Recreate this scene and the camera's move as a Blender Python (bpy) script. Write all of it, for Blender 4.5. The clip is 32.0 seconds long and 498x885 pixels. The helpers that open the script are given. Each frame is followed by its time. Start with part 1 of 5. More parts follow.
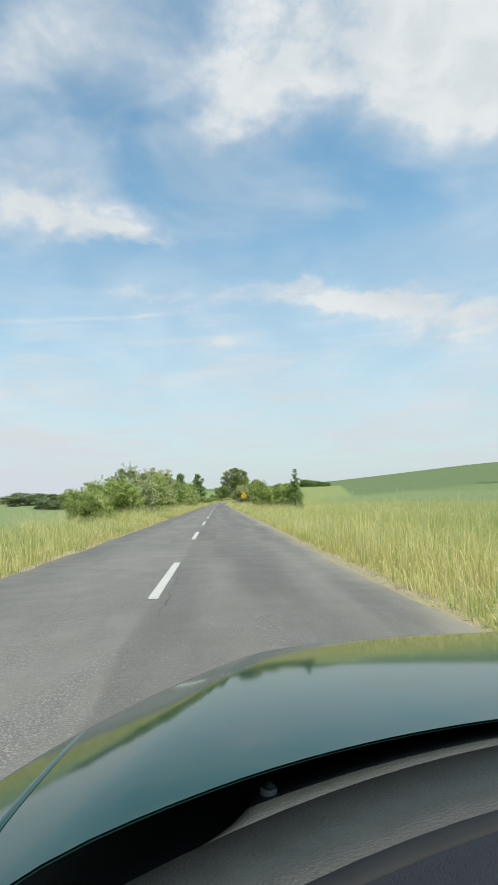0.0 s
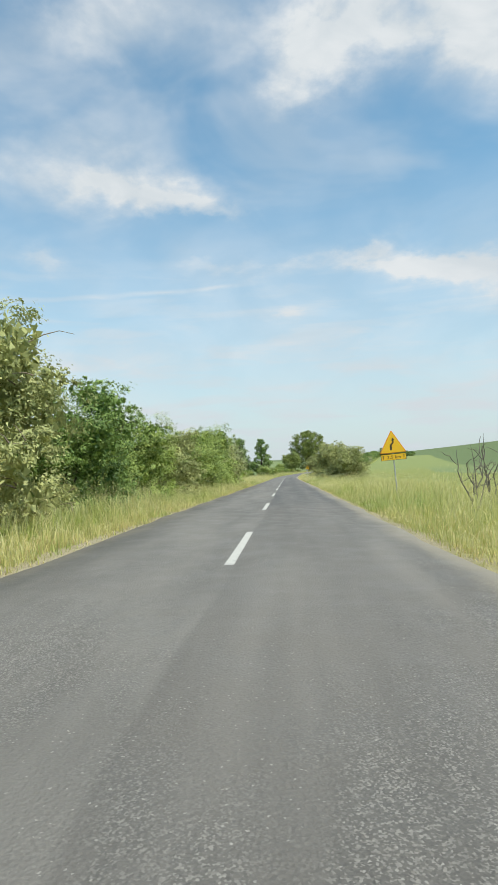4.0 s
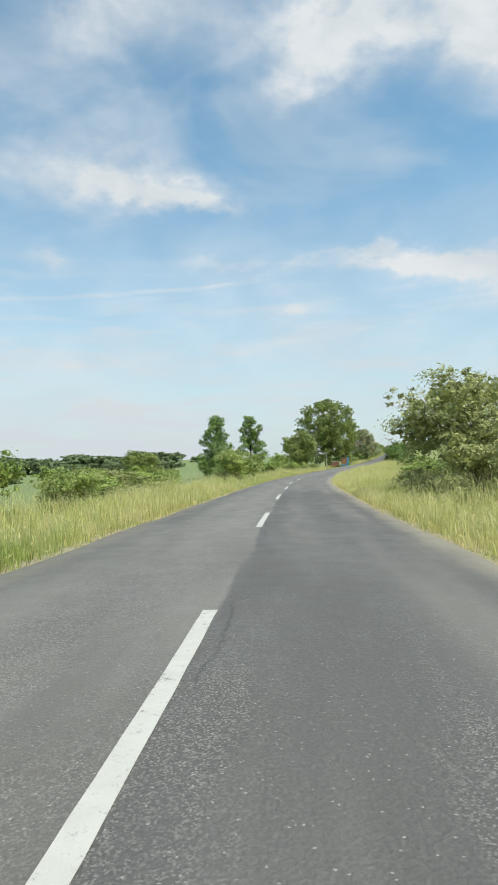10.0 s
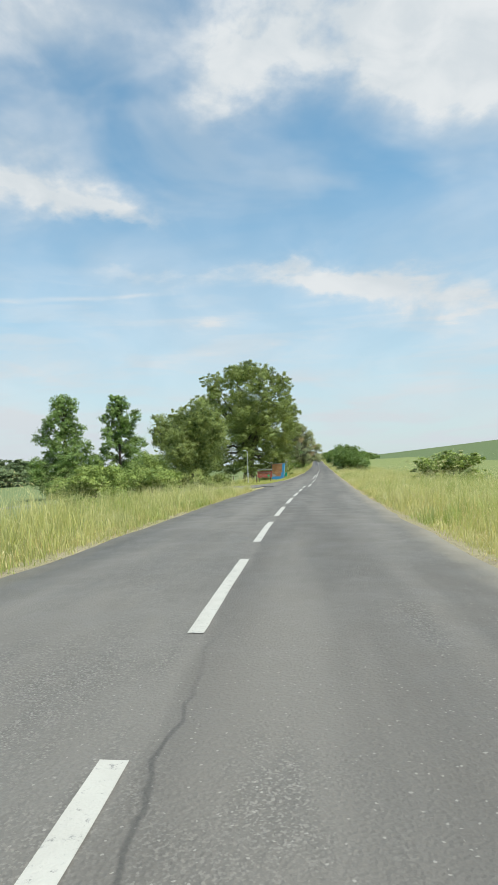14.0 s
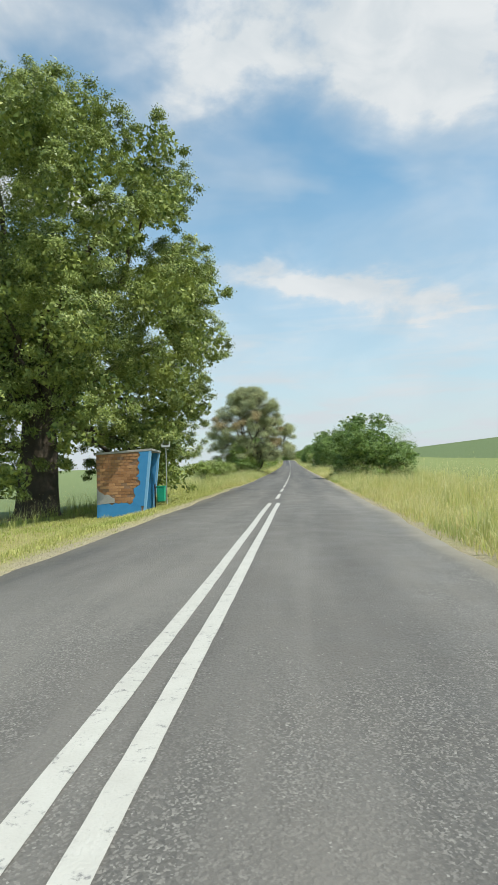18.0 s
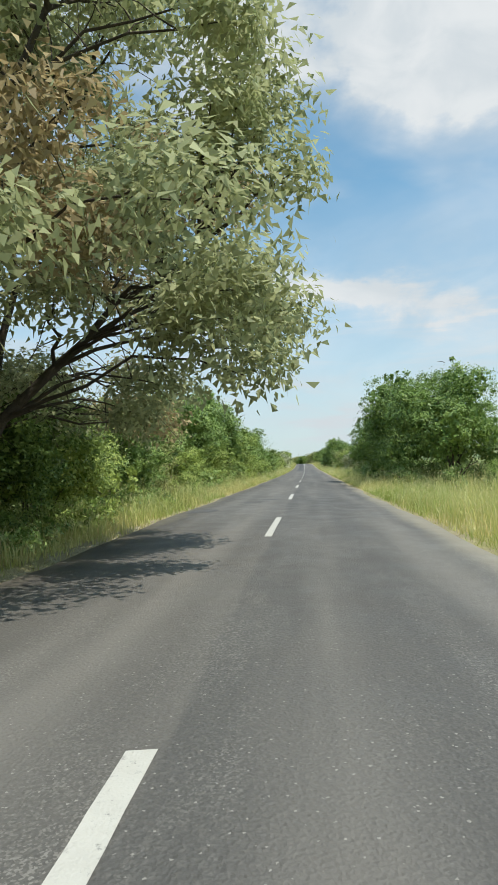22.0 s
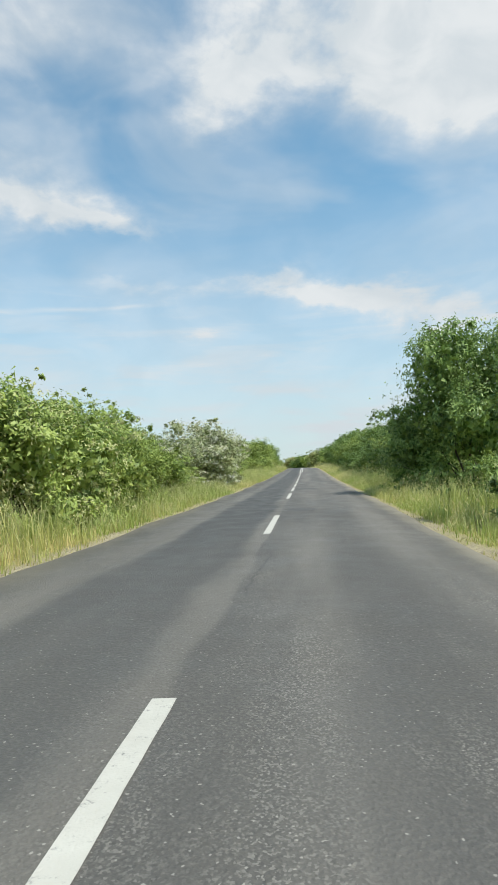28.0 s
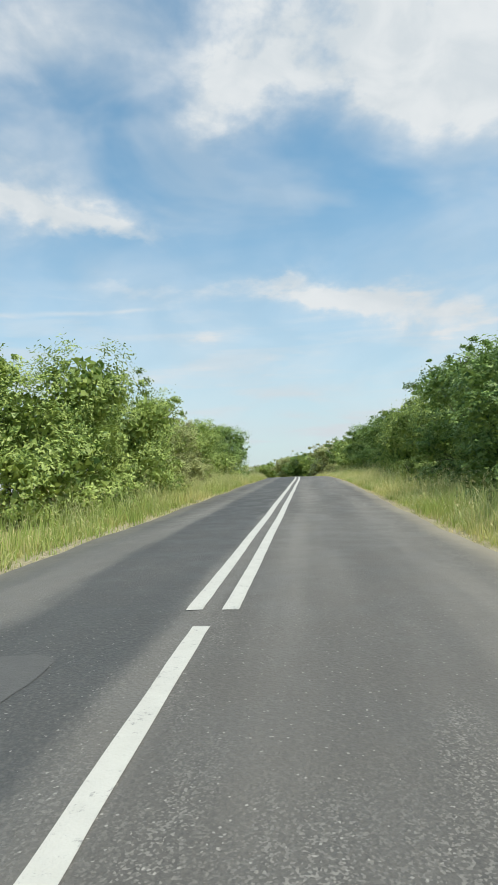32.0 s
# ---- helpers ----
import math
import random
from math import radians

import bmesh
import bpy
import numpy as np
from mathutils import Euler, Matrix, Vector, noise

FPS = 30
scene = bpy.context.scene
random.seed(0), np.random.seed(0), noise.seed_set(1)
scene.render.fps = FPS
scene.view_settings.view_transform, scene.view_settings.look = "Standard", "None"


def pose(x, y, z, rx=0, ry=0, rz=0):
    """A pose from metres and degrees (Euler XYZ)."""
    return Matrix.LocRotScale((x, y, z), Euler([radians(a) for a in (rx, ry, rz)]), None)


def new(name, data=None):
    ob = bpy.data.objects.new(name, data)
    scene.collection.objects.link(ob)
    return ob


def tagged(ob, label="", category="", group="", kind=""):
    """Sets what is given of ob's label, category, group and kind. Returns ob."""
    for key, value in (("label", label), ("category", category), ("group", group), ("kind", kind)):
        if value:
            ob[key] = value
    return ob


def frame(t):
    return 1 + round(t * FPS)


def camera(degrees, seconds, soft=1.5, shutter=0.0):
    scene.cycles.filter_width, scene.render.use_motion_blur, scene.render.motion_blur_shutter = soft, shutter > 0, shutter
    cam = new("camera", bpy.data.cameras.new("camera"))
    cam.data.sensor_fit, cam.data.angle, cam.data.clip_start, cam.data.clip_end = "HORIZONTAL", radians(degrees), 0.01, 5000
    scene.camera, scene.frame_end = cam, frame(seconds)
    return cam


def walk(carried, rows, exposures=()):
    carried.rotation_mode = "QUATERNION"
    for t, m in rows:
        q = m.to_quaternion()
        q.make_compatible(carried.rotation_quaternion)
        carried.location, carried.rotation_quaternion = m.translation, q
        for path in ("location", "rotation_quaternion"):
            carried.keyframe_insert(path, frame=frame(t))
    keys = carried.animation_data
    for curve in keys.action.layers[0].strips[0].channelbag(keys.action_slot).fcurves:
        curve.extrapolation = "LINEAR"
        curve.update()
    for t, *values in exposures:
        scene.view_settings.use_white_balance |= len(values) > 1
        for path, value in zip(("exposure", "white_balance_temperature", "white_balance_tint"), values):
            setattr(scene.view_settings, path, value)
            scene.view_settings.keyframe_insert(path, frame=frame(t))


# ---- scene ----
# ---- the camera and its drive ----
cam = camera(44.0, 32.0)
# seconds, place in metres, turn in degrees
DRIVE = [
    (0.0, 0.840, 1.581, 1.194, 94.380, 1.695, -2.808),
    (0.5, 0.835, 11.806, 1.023, 93.601, 1.697, -1.714),
    (1.0, 0.830, 22.075, 0.850, 93.396, 1.697, -1.016),
    (1.5, 0.825, 32.416, 0.675, 93.772, 1.696, -0.734),
    (2.0, 0.820, 42.875, 0.496, 93.100, 1.698, -0.493),
    (2.5, 0.835, 53.410, 0.315, 92.602, 1.698, 1.504),
    (3.0, 0.850, 64.016, 0.130, 91.970, 1.699, 4.390),
    (3.5, 0.822, 74.643, -0.056, 91.933, 1.699, 3.379),
    (4.0, 0.793, 85.283, -0.244, 91.926, 1.699, 3.532),
    (4.5, 0.765, 95.925, -0.434, 91.913, 1.699, 3.685),
    (5.0, 0.737, 106.567, -0.625, 91.898, 1.699, 3.838),
    (5.5, 0.708, 117.208, -0.818, 91.877, 1.699, 3.989),
    (6.0, 0.680, 127.850, -1.012, 91.927, 1.699, 3.139),
    (6.5, 0.690, 138.492, -1.208, 92.062, 1.699, 2.837),
    (7.0, 0.700, 149.133, -1.406, 91.822, 1.699, 3.134),
    (7.5, 0.710, 159.775, -1.605, 91.447, 1.699, 3.653),
    (8.0, 0.720, 170.417, -1.805, 92.048, 1.699, 3.774),
    (8.5, 0.730, 181.049, -2.007, 91.821, 1.699, 3.602),
    (9.0, 0.740, 191.614, -2.207, 91.849, 1.699, 3.838),
    (9.5, 0.738, 202.103, -2.399, 91.835, 1.699, 3.836),
    (10.0, 0.735, 212.525, -2.580, 91.744, 1.699, 3.980),
    (10.5, 0.735, 222.937, -2.750, 91.785, 1.699, 4.678),
    (11.0, 0.773, 233.344, -2.907, 91.746, 1.699, 3.594),
    (11.5, 0.897, 243.748, -3.053, 91.926, 1.699, 2.747),
    (12.0, 1.140, 254.148, -3.186, 92.258, 1.699, 2.381),
    (12.5, 1.551, 264.510, -3.298, 92.208, 1.699, 0.804),
    (13.0, 2.196, 274.649, -3.383, 92.387, 1.699, -0.700),
    (13.5, 3.151, 284.527, -3.439, 92.558, 1.698, -2.303),
    (14.0, 4.392, 294.165, -3.469, 92.668, 1.698, -3.915),
    (14.5, 5.896, 303.744, -3.479, 92.473, 1.698, -4.728),
    (15.0, 7.583, 313.298, -3.476, 92.511, 1.698, -5.617),
    (15.5, 9.355, 322.840, -3.466, 92.450, 1.698, -6.430),
    (16.0, 11.193, 332.376, -3.451, 92.547, 1.698, -6.408),
    (16.5, 13.053, 341.910, -3.430, 92.639, 1.698, -6.388),
    (17.0, 14.920, 351.443, -3.404, 92.731, 1.698, -6.367),
    (17.5, 16.786, 360.976, -3.372, 92.819, 1.698, -6.346),
    (18.0, 18.650, 370.511, -3.329, 92.725, 1.698, -6.428),
    (18.5, 20.509, 380.046, -3.275, 92.828, 1.698, -6.188),
    (19.0, 22.361, 389.583, -3.208, 92.551, 1.698, -5.540),
    (19.5, 24.209, 399.132, -3.127, 92.952, 1.698, -5.703),
    (20.0, 26.065, 408.765, -3.033, 92.705, 1.698, -5.790),
    (20.5, 27.927, 418.495, -2.927, 93.638, 1.697, -5.368),
    (21.0, 29.782, 428.311, -2.812, 92.473, 1.698, -5.549),
    (21.5, 31.580, 438.150, -2.689, 93.048, 1.698, -4.478),
    (22.0, 33.357, 447.992, -2.559, 93.201, 1.697, -4.839),
    (22.5, 35.125, 457.835, -2.421, 93.355, 1.697, -5.201),
    (23.0, 36.896, 467.677, -2.277, 93.003, 1.698, -5.118),
    (23.5, 38.730, 477.507, -2.126, 93.327, 1.697, -5.357),
    (24.0, 40.568, 487.337, -1.969, 93.526, 1.697, -5.600),
    (24.5, 42.408, 497.166, -1.808, 92.896, 1.698, -5.366),
    (25.0, 44.251, 506.994, -1.641, 93.448, 1.697, -5.524),
    (25.5, 46.071, 516.828, -1.469, 93.302, 1.697, -4.953),
    (26.0, 47.881, 526.664, -1.291, 93.250, 1.697, -4.624),
    (26.5, 49.677, 536.490, -1.109, 93.176, 1.697, -4.297),
    (27.0, 51.446, 546.231, -0.923, 93.101, 1.698, -3.970),
    (27.5, 53.186, 555.877, -0.733, 93.016, 1.698, -3.644),
    (28.0, 54.900, 565.437, -0.539, 93.653, 1.697, -4.612),
    (28.5, 56.605, 574.986, -0.335, 93.754, 1.696, -4.694),
    (29.0, 58.305, 584.537, -0.119, 93.216, 1.697, -4.299),
    (29.5, 60.001, 594.088, 0.111, 93.535, 1.697, -4.462),
    (30.0, 61.693, 603.639, 0.357, 93.418, 1.697, -4.224),
    (30.5, 63.381, 613.192, 0.620, 93.929, 1.696, -4.630),
    (31.0, 65.064, 622.745, 0.903, 93.755, 1.696, -4.062),
    (31.5, 66.744, 632.296, 1.205, 94.355, 1.695, -4.793),
    (32.0, 68.417, 641.835, 1.525, 93.997, 1.696, -4.310),
]
walk(cam, [(t, pose(*row)) for t, *row in DRIVE], [(0, 0.0, 6450, 8.0), (32, 0.0, 6450, 8.0)])

# the road's line: heading and slope in degrees by station (metres along the centre line)
HEAD_S = [-200, 222, 233, 243.5, 254, 264.5, 274.7, 284.6, 294.5, 304.2, 314, 323.6, 340, 362, 411, 450, 510, 570, 650, 694, 715, 740, 780, 830, 3000]
HEAD_D = [0, 0, .4, 1.0, 1.7, 2.9, 4.5, 6.3, 8.2, 9.5, 10.3, 10.9, 11.1, 11.1, 10.9, 10.4, 10.5, 10.1, 9.9, 9.7, 6.5, 0, -10, -16, -16]
SLOPE_S = [-200, 0, 190, 255, 300, 362, 411, 470, 570, 610, 650, 690, 715, 740, 800, 3000]
SLOPE_D = [-1.0, -.95, -1.1, -.7, 0, .2, .6, .85, 1.15, 1.5, 2.0, 1.9, .8, -.8, -1.2, .2]


def smoothed(a, n):
    return np.convolve(np.pad(a, n // 2, mode="edge"), np.ones(n) / n, mode="valid")[:len(a)]


ST = np.arange(-200, 3001, 1.0)
HD = smoothed(np.radians(np.interp(ST, HEAD_S, HEAD_D)), 13)
SL = smoothed(np.tan(np.radians(np.interp(ST, SLOPE_S, SLOPE_D))), 31)
CX = np.concatenate([[0], np.cumsum(np.sin(HD[:-1]))])
CY = np.concatenate([[0], np.cumsum(np.cos(HD[:-1]))])
CZ = np.concatenate([[0], np.cumsum(SL[:-1])])
CX, CY, CZ = CX - CX[200], CY - CY[200], CZ - CZ[200]
HSM = smoothed(HD, 401)
EDGE_L, EDGE_R = 2.9, 3.1


def sstep(a, b, x):
    k = np.clip((np.asarray(x, float) - a) / (b - a), 0, 1)
    return k * k * (3 - 2 * k)


def land(s, u):
    """height of the ground over the road's height, by station and offset to the right"""
    s, u = np.asarray(s, float), np.asarray(u, float)
    a = np.abs(u)
    near = np.interp(a, [0, 2.85, 3.3, 4.6, 7, 9], [-.12, -.12, -.05, -.26, -.35, -.35])
    right = np.interp(u, [0, 30, 60, 110, 420, 700, 2500], [0, 0, .8, 4.5, 42, 50, 20]) * np.interp(s, [700, 1000, 1500], [.85, .85, .66])
    deep = 1 - .65 * sstep(430, 560, s)
    left = np.interp(-u, [0, 8, 70, 200, 420, 900, 2500], [0, 0, -4.2, -5.6, -4, 7, 12]) * deep
    bumps = .05 * np.sin(s * .31 + u * .9) * np.sin(s * .17 - u * .5) * sstep(4, 8, a)
    hollow = -.3 * sstep(4.2, 6.6, -u) * sstep(364, 384, s) * (1 - sstep(414, 436, s))
    return near + np.where(u > 0, right, left) + bumps + hollow


def world(s, u, lift=0.0, ground=True):
    """places in the world from stations and offsets"""
    s, u = np.broadcast_arrays(np.asarray(s, float), np.asarray(u, float))
    h1, h2, h3 = np.interp(s, ST, HD), np.interp(s, ST, HSM), radians(5.5)
    a, g = np.abs(u), np.sign(u)
    d1, d2, d3 = np.minimum(a, 30) * g, np.clip(a - 30, 0, 250) * g, np.maximum(a - 280, 0) * g
    x = np.interp(s, ST, CX) + d1 * np.cos(h1) + d2 * np.cos(h2) + d3 * np.cos(h3)
    y = np.interp(s, ST, CY) - d1 * np.sin(h1) - d2 * np.sin(h2) - d3 * np.sin(h3)
    z = np.interp(s, ST, CZ) + (land(s, u) if ground else 0) + lift
    return np.stack([x, y, z], -1)


def spot(s, u, lift=0.0, ground=True):
    return Vector(world(s, u, lift, ground).tolist())


def heading(s):
    return float(np.interp(s, ST, HD))


# ---- sun and sky ----
SUN_EL, SUN_AZ = 60.0, 125.0      # degrees; azimuth clockwise from straight ahead
sun = new("sun", bpy.data.lights.new("sun", "SUN"))
sun.data.energy, sun.data.angle, sun.data.color = 4.6, radians(0.55), (1, .95, .86)
sun.matrix_world = pose(0, 0, 60, 90 - SUN_EL, 0, 180 - SUN_AZ)

wd = bpy.data.worlds.new("sky")
scene.world = wd
wd.use_nodes = True
NT = wd.node_tree
NT.nodes.clear()


def node(nt, kind, **values):
    n = nt.nodes.new(kind)
    for k, v in values.items():
        setattr(n, k, v)
    return n


def put(nt, socket, v):
    if isinstance(v, bpy.types.NodeSocket):
        nt.links.new(v, socket)
    else:
        socket.default_value = v


def calc(nt, op, a, b=None, c=None, clamp=False):
    n = node(nt, "ShaderNodeMath", operation=op, use_clamp=clamp)
    for i, v in enumerate((a, b, c)):
        if v is not None:
            put(nt, n.inputs[i], v)
    return n.outputs[0]


def span(nt, v, a, b, lo=0.0, hi=1.0, smooth=True):
    n = node(nt, "ShaderNodeMapRange", interpolation_type="SMOOTHSTEP" if smooth else "LINEAR")
    for i, k in enumerate((v, a, b, lo, hi)):
        put(nt, n.inputs[i], k)
    return n.outputs[0]


def blend(nt, f, a, b, how="MIX"):
    n = node(nt, "ShaderNodeMix", data_type="RGBA", blend_type=how, clamp_result=False)
    put(nt, n.inputs[0], f)
    for i, v in ((6, a), (7, b)):
        put(nt, n.inputs[i], v if isinstance(v, bpy.types.NodeSocket) else (*v, 1))
    return n.outputs[2]


def vec(nt, x, y, z=0.0):
    n = node(nt, "ShaderNodeCombineXYZ")
    for i, v in enumerate((x, y, z)):
        put(nt, n.inputs[i], v)
    return n.outputs[0]


def fuzz(nt, v, scale, detail=4.0, rough=.55, out=0, distortion=0.0):
    n = node(nt, "ShaderNodeTexNoise")
    if v is not None:
        nt.links.new(v, n.inputs["Vector"])
    n.inputs["Scale"].default_value, n.inputs["Detail"].default_value = scale, detail
    n.inputs["Roughness"].default_value, n.inputs["Distortion"].default_value = rough, distortion
    return n.outputs[out]


sky = node(NT, "ShaderNodeTexSky", sky_type="NISHITA", sun_disc=False, sun_elevation=radians(SUN_EL), sun_rotation=radians(SUN_AZ),
           altitude=150, air_density=1.0, dust_density=1.2, ozone_density=1.2)
way = node(NT, "ShaderNodeTexCoord").outputs["Generated"]
sep = node(NT, "ShaderNodeSeparateXYZ")
NT.links.new(way, sep.inputs[0])
vx, vy, vz = sep.outputs
az = calc(NT, "MULTIPLY", calc(NT, "ARCTAN2", vx, vy), 57.2958)
el = calc(NT, "MULTIPLY", calc(NT, "ARCSINE", vz), 57.2958)
# drawn-out cloud field: the direction projected on a high flat layer
lay = calc(NT, "ADD", calc(NT, "MAXIMUM", vz, 0.0), .10)
flat = vec(NT, calc(NT, "DIVIDE", vx, lay), calc(NT, "DIVIDE", vy, lay))
warp = fuzz(NT, flat, 1.3, 5, .6, 1)
wsep = node(NT, "ShaderNodeSeparateColor")
NT.links.new(warp, wsep.inputs[0])
fine = node(NT, "ShaderNodeSeparateColor")
NT.links.new(fuzz(NT, vec(NT, az, calc(NT, "MULTIPLY", el, 1.8)), .22, 6, .62, 1), fine.inputs[0])


def shifted(v, w, k, f, kf):
    return calc(NT, "ADD", calc(NT, "ADD", v, calc(NT, "MULTIPLY", calc(NT, "SUBTRACT", w, .5), k)), calc(NT, "MULTIPLY", calc(NT, "SUBTRACT", f, .5), kf))


AZW = shifted(az, wsep.outputs[0], 5.0, fine.outputs[0], 4.5)
ELW = shifted(el, wsep.outputs[1], 3.0, fine.outputs[1], 3.4)


def cloud(a0, e0, wa, we, tilt=0.0, power=1.0):
    """one soft bank of cloud: azimuth, elevation, half sizes in degrees"""
    c, s = math.cos(radians(tilt)), math.sin(radians(tilt))
    da, de = calc(NT, "SUBTRACT", AZW, a0), calc(NT, "SUBTRACT", ELW, e0)
    p = calc(NT, "ADD", calc(NT, "MULTIPLY", da, c / wa), calc(NT, "MULTIPLY", de, s / wa))
    q = calc(NT, "ADD", calc(NT, "MULTIPLY", da, -s / we), calc(NT, "MULTIPLY", de, c / we))
    r = calc(NT, "ADD", calc(NT, "MULTIPLY", p, p), calc(NT, "MULTIPLY", q, q))
    return calc(NT, "MULTIPLY", calc(NT, "POWER", 2.718, calc(NT, "MULTIPLY", r, -1.0)), power)


BANKS = [(16, 36.5, 13, 5.0, -10, .95), (24, 33, 9, 4.5, -16, .7), (5, 34.5, 6, 3.4, 14, .55), (1.5, 31.5, 3.0, 2.2, 35, .38),
         (-15, 36, 12, 4, 8, .42), (-18, 26, 9, 3.2, -4, .36), (-13, 23.6, 8, 1.5, -5, .72), (-7, 22.2, 3.2, .8, -8, .5),
         (13.5, 16.9, 6.0, 1.5, -9, .95), (8.6, 19.0, 2.6, 1.0, 16, .6), (20, 15.6, 6, 2.2, -8, .6), (25, 14, 6, 5, 0, .5),
         (2.5, 17.8, 5, 1.1, 4, .42), (-6, 18.0, 5, 1.0, 0, .36), (-22, 18.0, 3.4, 1.2, -6, .6), (-14, 9.9, 9, 1.5, -3, .45),
         (0, 13.3, 3.5, .7, 0, .36), (5, 11.0, 8, .6, 6, .34), (14, 9.0, 9, .8, 4, .3), (-16, 4.8, 12, 1.2, 2, .3), (16, 5.2, 14, 1.0, 2, .3)]
total = None
for b in BANKS:
    v = cloud(*b)
    total = v if total is None else calc(NT, "ADD", total, v)
# a long thin vapour trail
trail = calc(NT, "ABSOLUTE", calc(NT, "SUBTRACT", calc(NT, "ADD", el, calc(NT, "MULTIPLY", calc(NT, "SUBTRACT", fine.outputs[1], .5), .5)), calc(NT, "ADD", 16.6, calc(NT, "MULTIPLY", az, .085))))
trail = calc(NT, "MULTIPLY", span(NT, trail, .02, .34, .42, 0), calc(NT, "MULTIPLY", span(NT, az, -8, 1, 1, 0), span(NT, az, -40, -30)))
grain = fuzz(NT, vec(NT, az, calc(NT, "MULTIPLY", el, 1.7)), .12, 6, .5, 0, .6)
streak = fuzz(NT, vec(NT, calc(NT, "MULTIPLY", az, .30), calc(NT, "MULTIPLY", el, 2.0)), .34, 5, .5, 0, .4)
mottle = fuzz(NT, vec(NT, az, calc(NT, "MULTIPLY", el, 1.4)), .42, 5, .55)
broad = fuzz(NT, flat, .9, 6, .6, 0, .3)
away = span(NT, calc(NT, "ABSOLUTE", az), 34, 60)
total = calc(NT, "ADD", total, calc(NT, "MULTIPLY", away, span(NT, broad, .5, .75, 0, .8)))
haze = fuzz(NT, vec(NT, calc(NT, "MULTIPLY", az, .6), calc(NT, "MULTIPLY", el, 1.2)), .09, 4, .5, 0, .5)
veil = calc(NT, "ADD", span(NT, haze, .36, .66, .06, .42), calc(NT, "MULTIPLY", span(NT, el, 13, 21, 1, 0), span(NT, streak, .44, .68, 0, .42)))
thick = calc(NT, "MULTIPLY", total, span(NT, grain, .25, .72, .62, 1.50, False))
thick = calc(NT, "MULTIPLY", thick, span(NT, mottle, .32, .62, .78, 1.10, False))
cover = calc(NT, "ADD", calc(NT, "MULTIPLY", span(NT, thick, -.05, 1.15), .95), veil, None, True)
cover = calc(NT, "ADD", cover, trail, None, True)
low = span(NT, el, -1.0, 27.0, .88, 0.0, False)
cover = calc(NT, "MAXIMUM", cover, calc(NT, "ADD", low, calc(NT, "MULTIPLY", cover, .42)), None, True)
white = blend(NT, span(NT, grain, .36, .66), (.66, .71, .75), (.79, .815, .835))
white = blend(NT, span(NT, el, 0, 20), (.655, .705, .745), white)
tint = blend(NT, 1.0, sky.outputs[0], (.84, 1.27, 1.22), "MULTIPLY")
SKY_GAIN = .15
base = blend(NT, 1.0, tint, (SKY_GAIN, SKY_GAIN, SKY_GAIN), "MULTIPLY")
both = blend(NT, cover, base, white)
bg = node(NT, "ShaderNodeBackground")
NT.links.new(both, bg.inputs[0])
bg.inputs[1].default_value = 1.0
NT.links.new(bg.outputs[0], node(NT, "ShaderNodeOutputWorld").inputs[0])


# ---- materials ----
def material(name, build, rough=.8, bump=None, metal=0.0, spec=.3, coat=0.0, thin=None):
    """build(nt) gives a colour socket; bump(nt) a (height socket, distance); thin: share of light let through"""
    m = bpy.data.materials.new(name)
    m.use_nodes = True
    nt = m.node_tree
    p = nt.nodes["Principled BSDF"]
    col = build(nt)
    put(nt, p.inputs["Base Color"], col if isinstance(col, bpy.types.NodeSocket) else (*col, 1))
    r = rough(nt) if callable(rough) else rough
    put(nt, p.inputs["Roughness"], r)
    p.inputs["Metallic"].default_value = metal
    p.inputs["Specular IOR Level"].default_value = spec
    p.inputs["Coat Weight"].default_value = coat
    if bump:
        h, d = bump(nt)
        b = node(nt, "ShaderNodeBump")
        b.inputs["Distance"].default_value = d
        nt.links.new(h, b.inputs["Height"])
        nt.links.new(b.outputs[0], p.inputs["Normal"])
    if thin:
        t = node(nt, "ShaderNodeBsdfTranslucent")
        put(nt, t.inputs[0], col if isinstance(col, bpy.types.NodeSocket) else (*col, 1))
        mix = node(nt, "ShaderNodeMixShader")
        mix.inputs[0].default_value = thin
        nt.links.new(p.outputs[0], mix.inputs[1])
        nt.links.new(t.outputs[0], mix.inputs[2])
        nt.links.new(mix.outputs[0], nt.nodes["Material Output"].inputs[0])
    return m


def uvs(nt):
    n = node(nt, "ShaderNodeSeparateXYZ")
    uv = node(nt, "ShaderNodeUVMap").outputs[0]
    nt.links.new(uv, n.inputs[0])
    return uv, n.outputs[0], n.outputs[1]


def place(nt):
    return node(nt, "ShaderNodeTexCoord").outputs["Object"]


def island(nt):
    return node(nt, "ShaderNodeNewGeometry").outputs["Random Per Island"]


def cells(nt, v, scale, out="Distance", feature="F1", rnd=1.0):
    n = node(nt, "ShaderNodeTexVoronoi", feature=feature)
    nt.links.new(v, n.inputs["Vector"])
    n.inputs["Scale"].default_value = scale
    n.inputs["Randomness"].default_value = rnd
    return n.outputs[out]


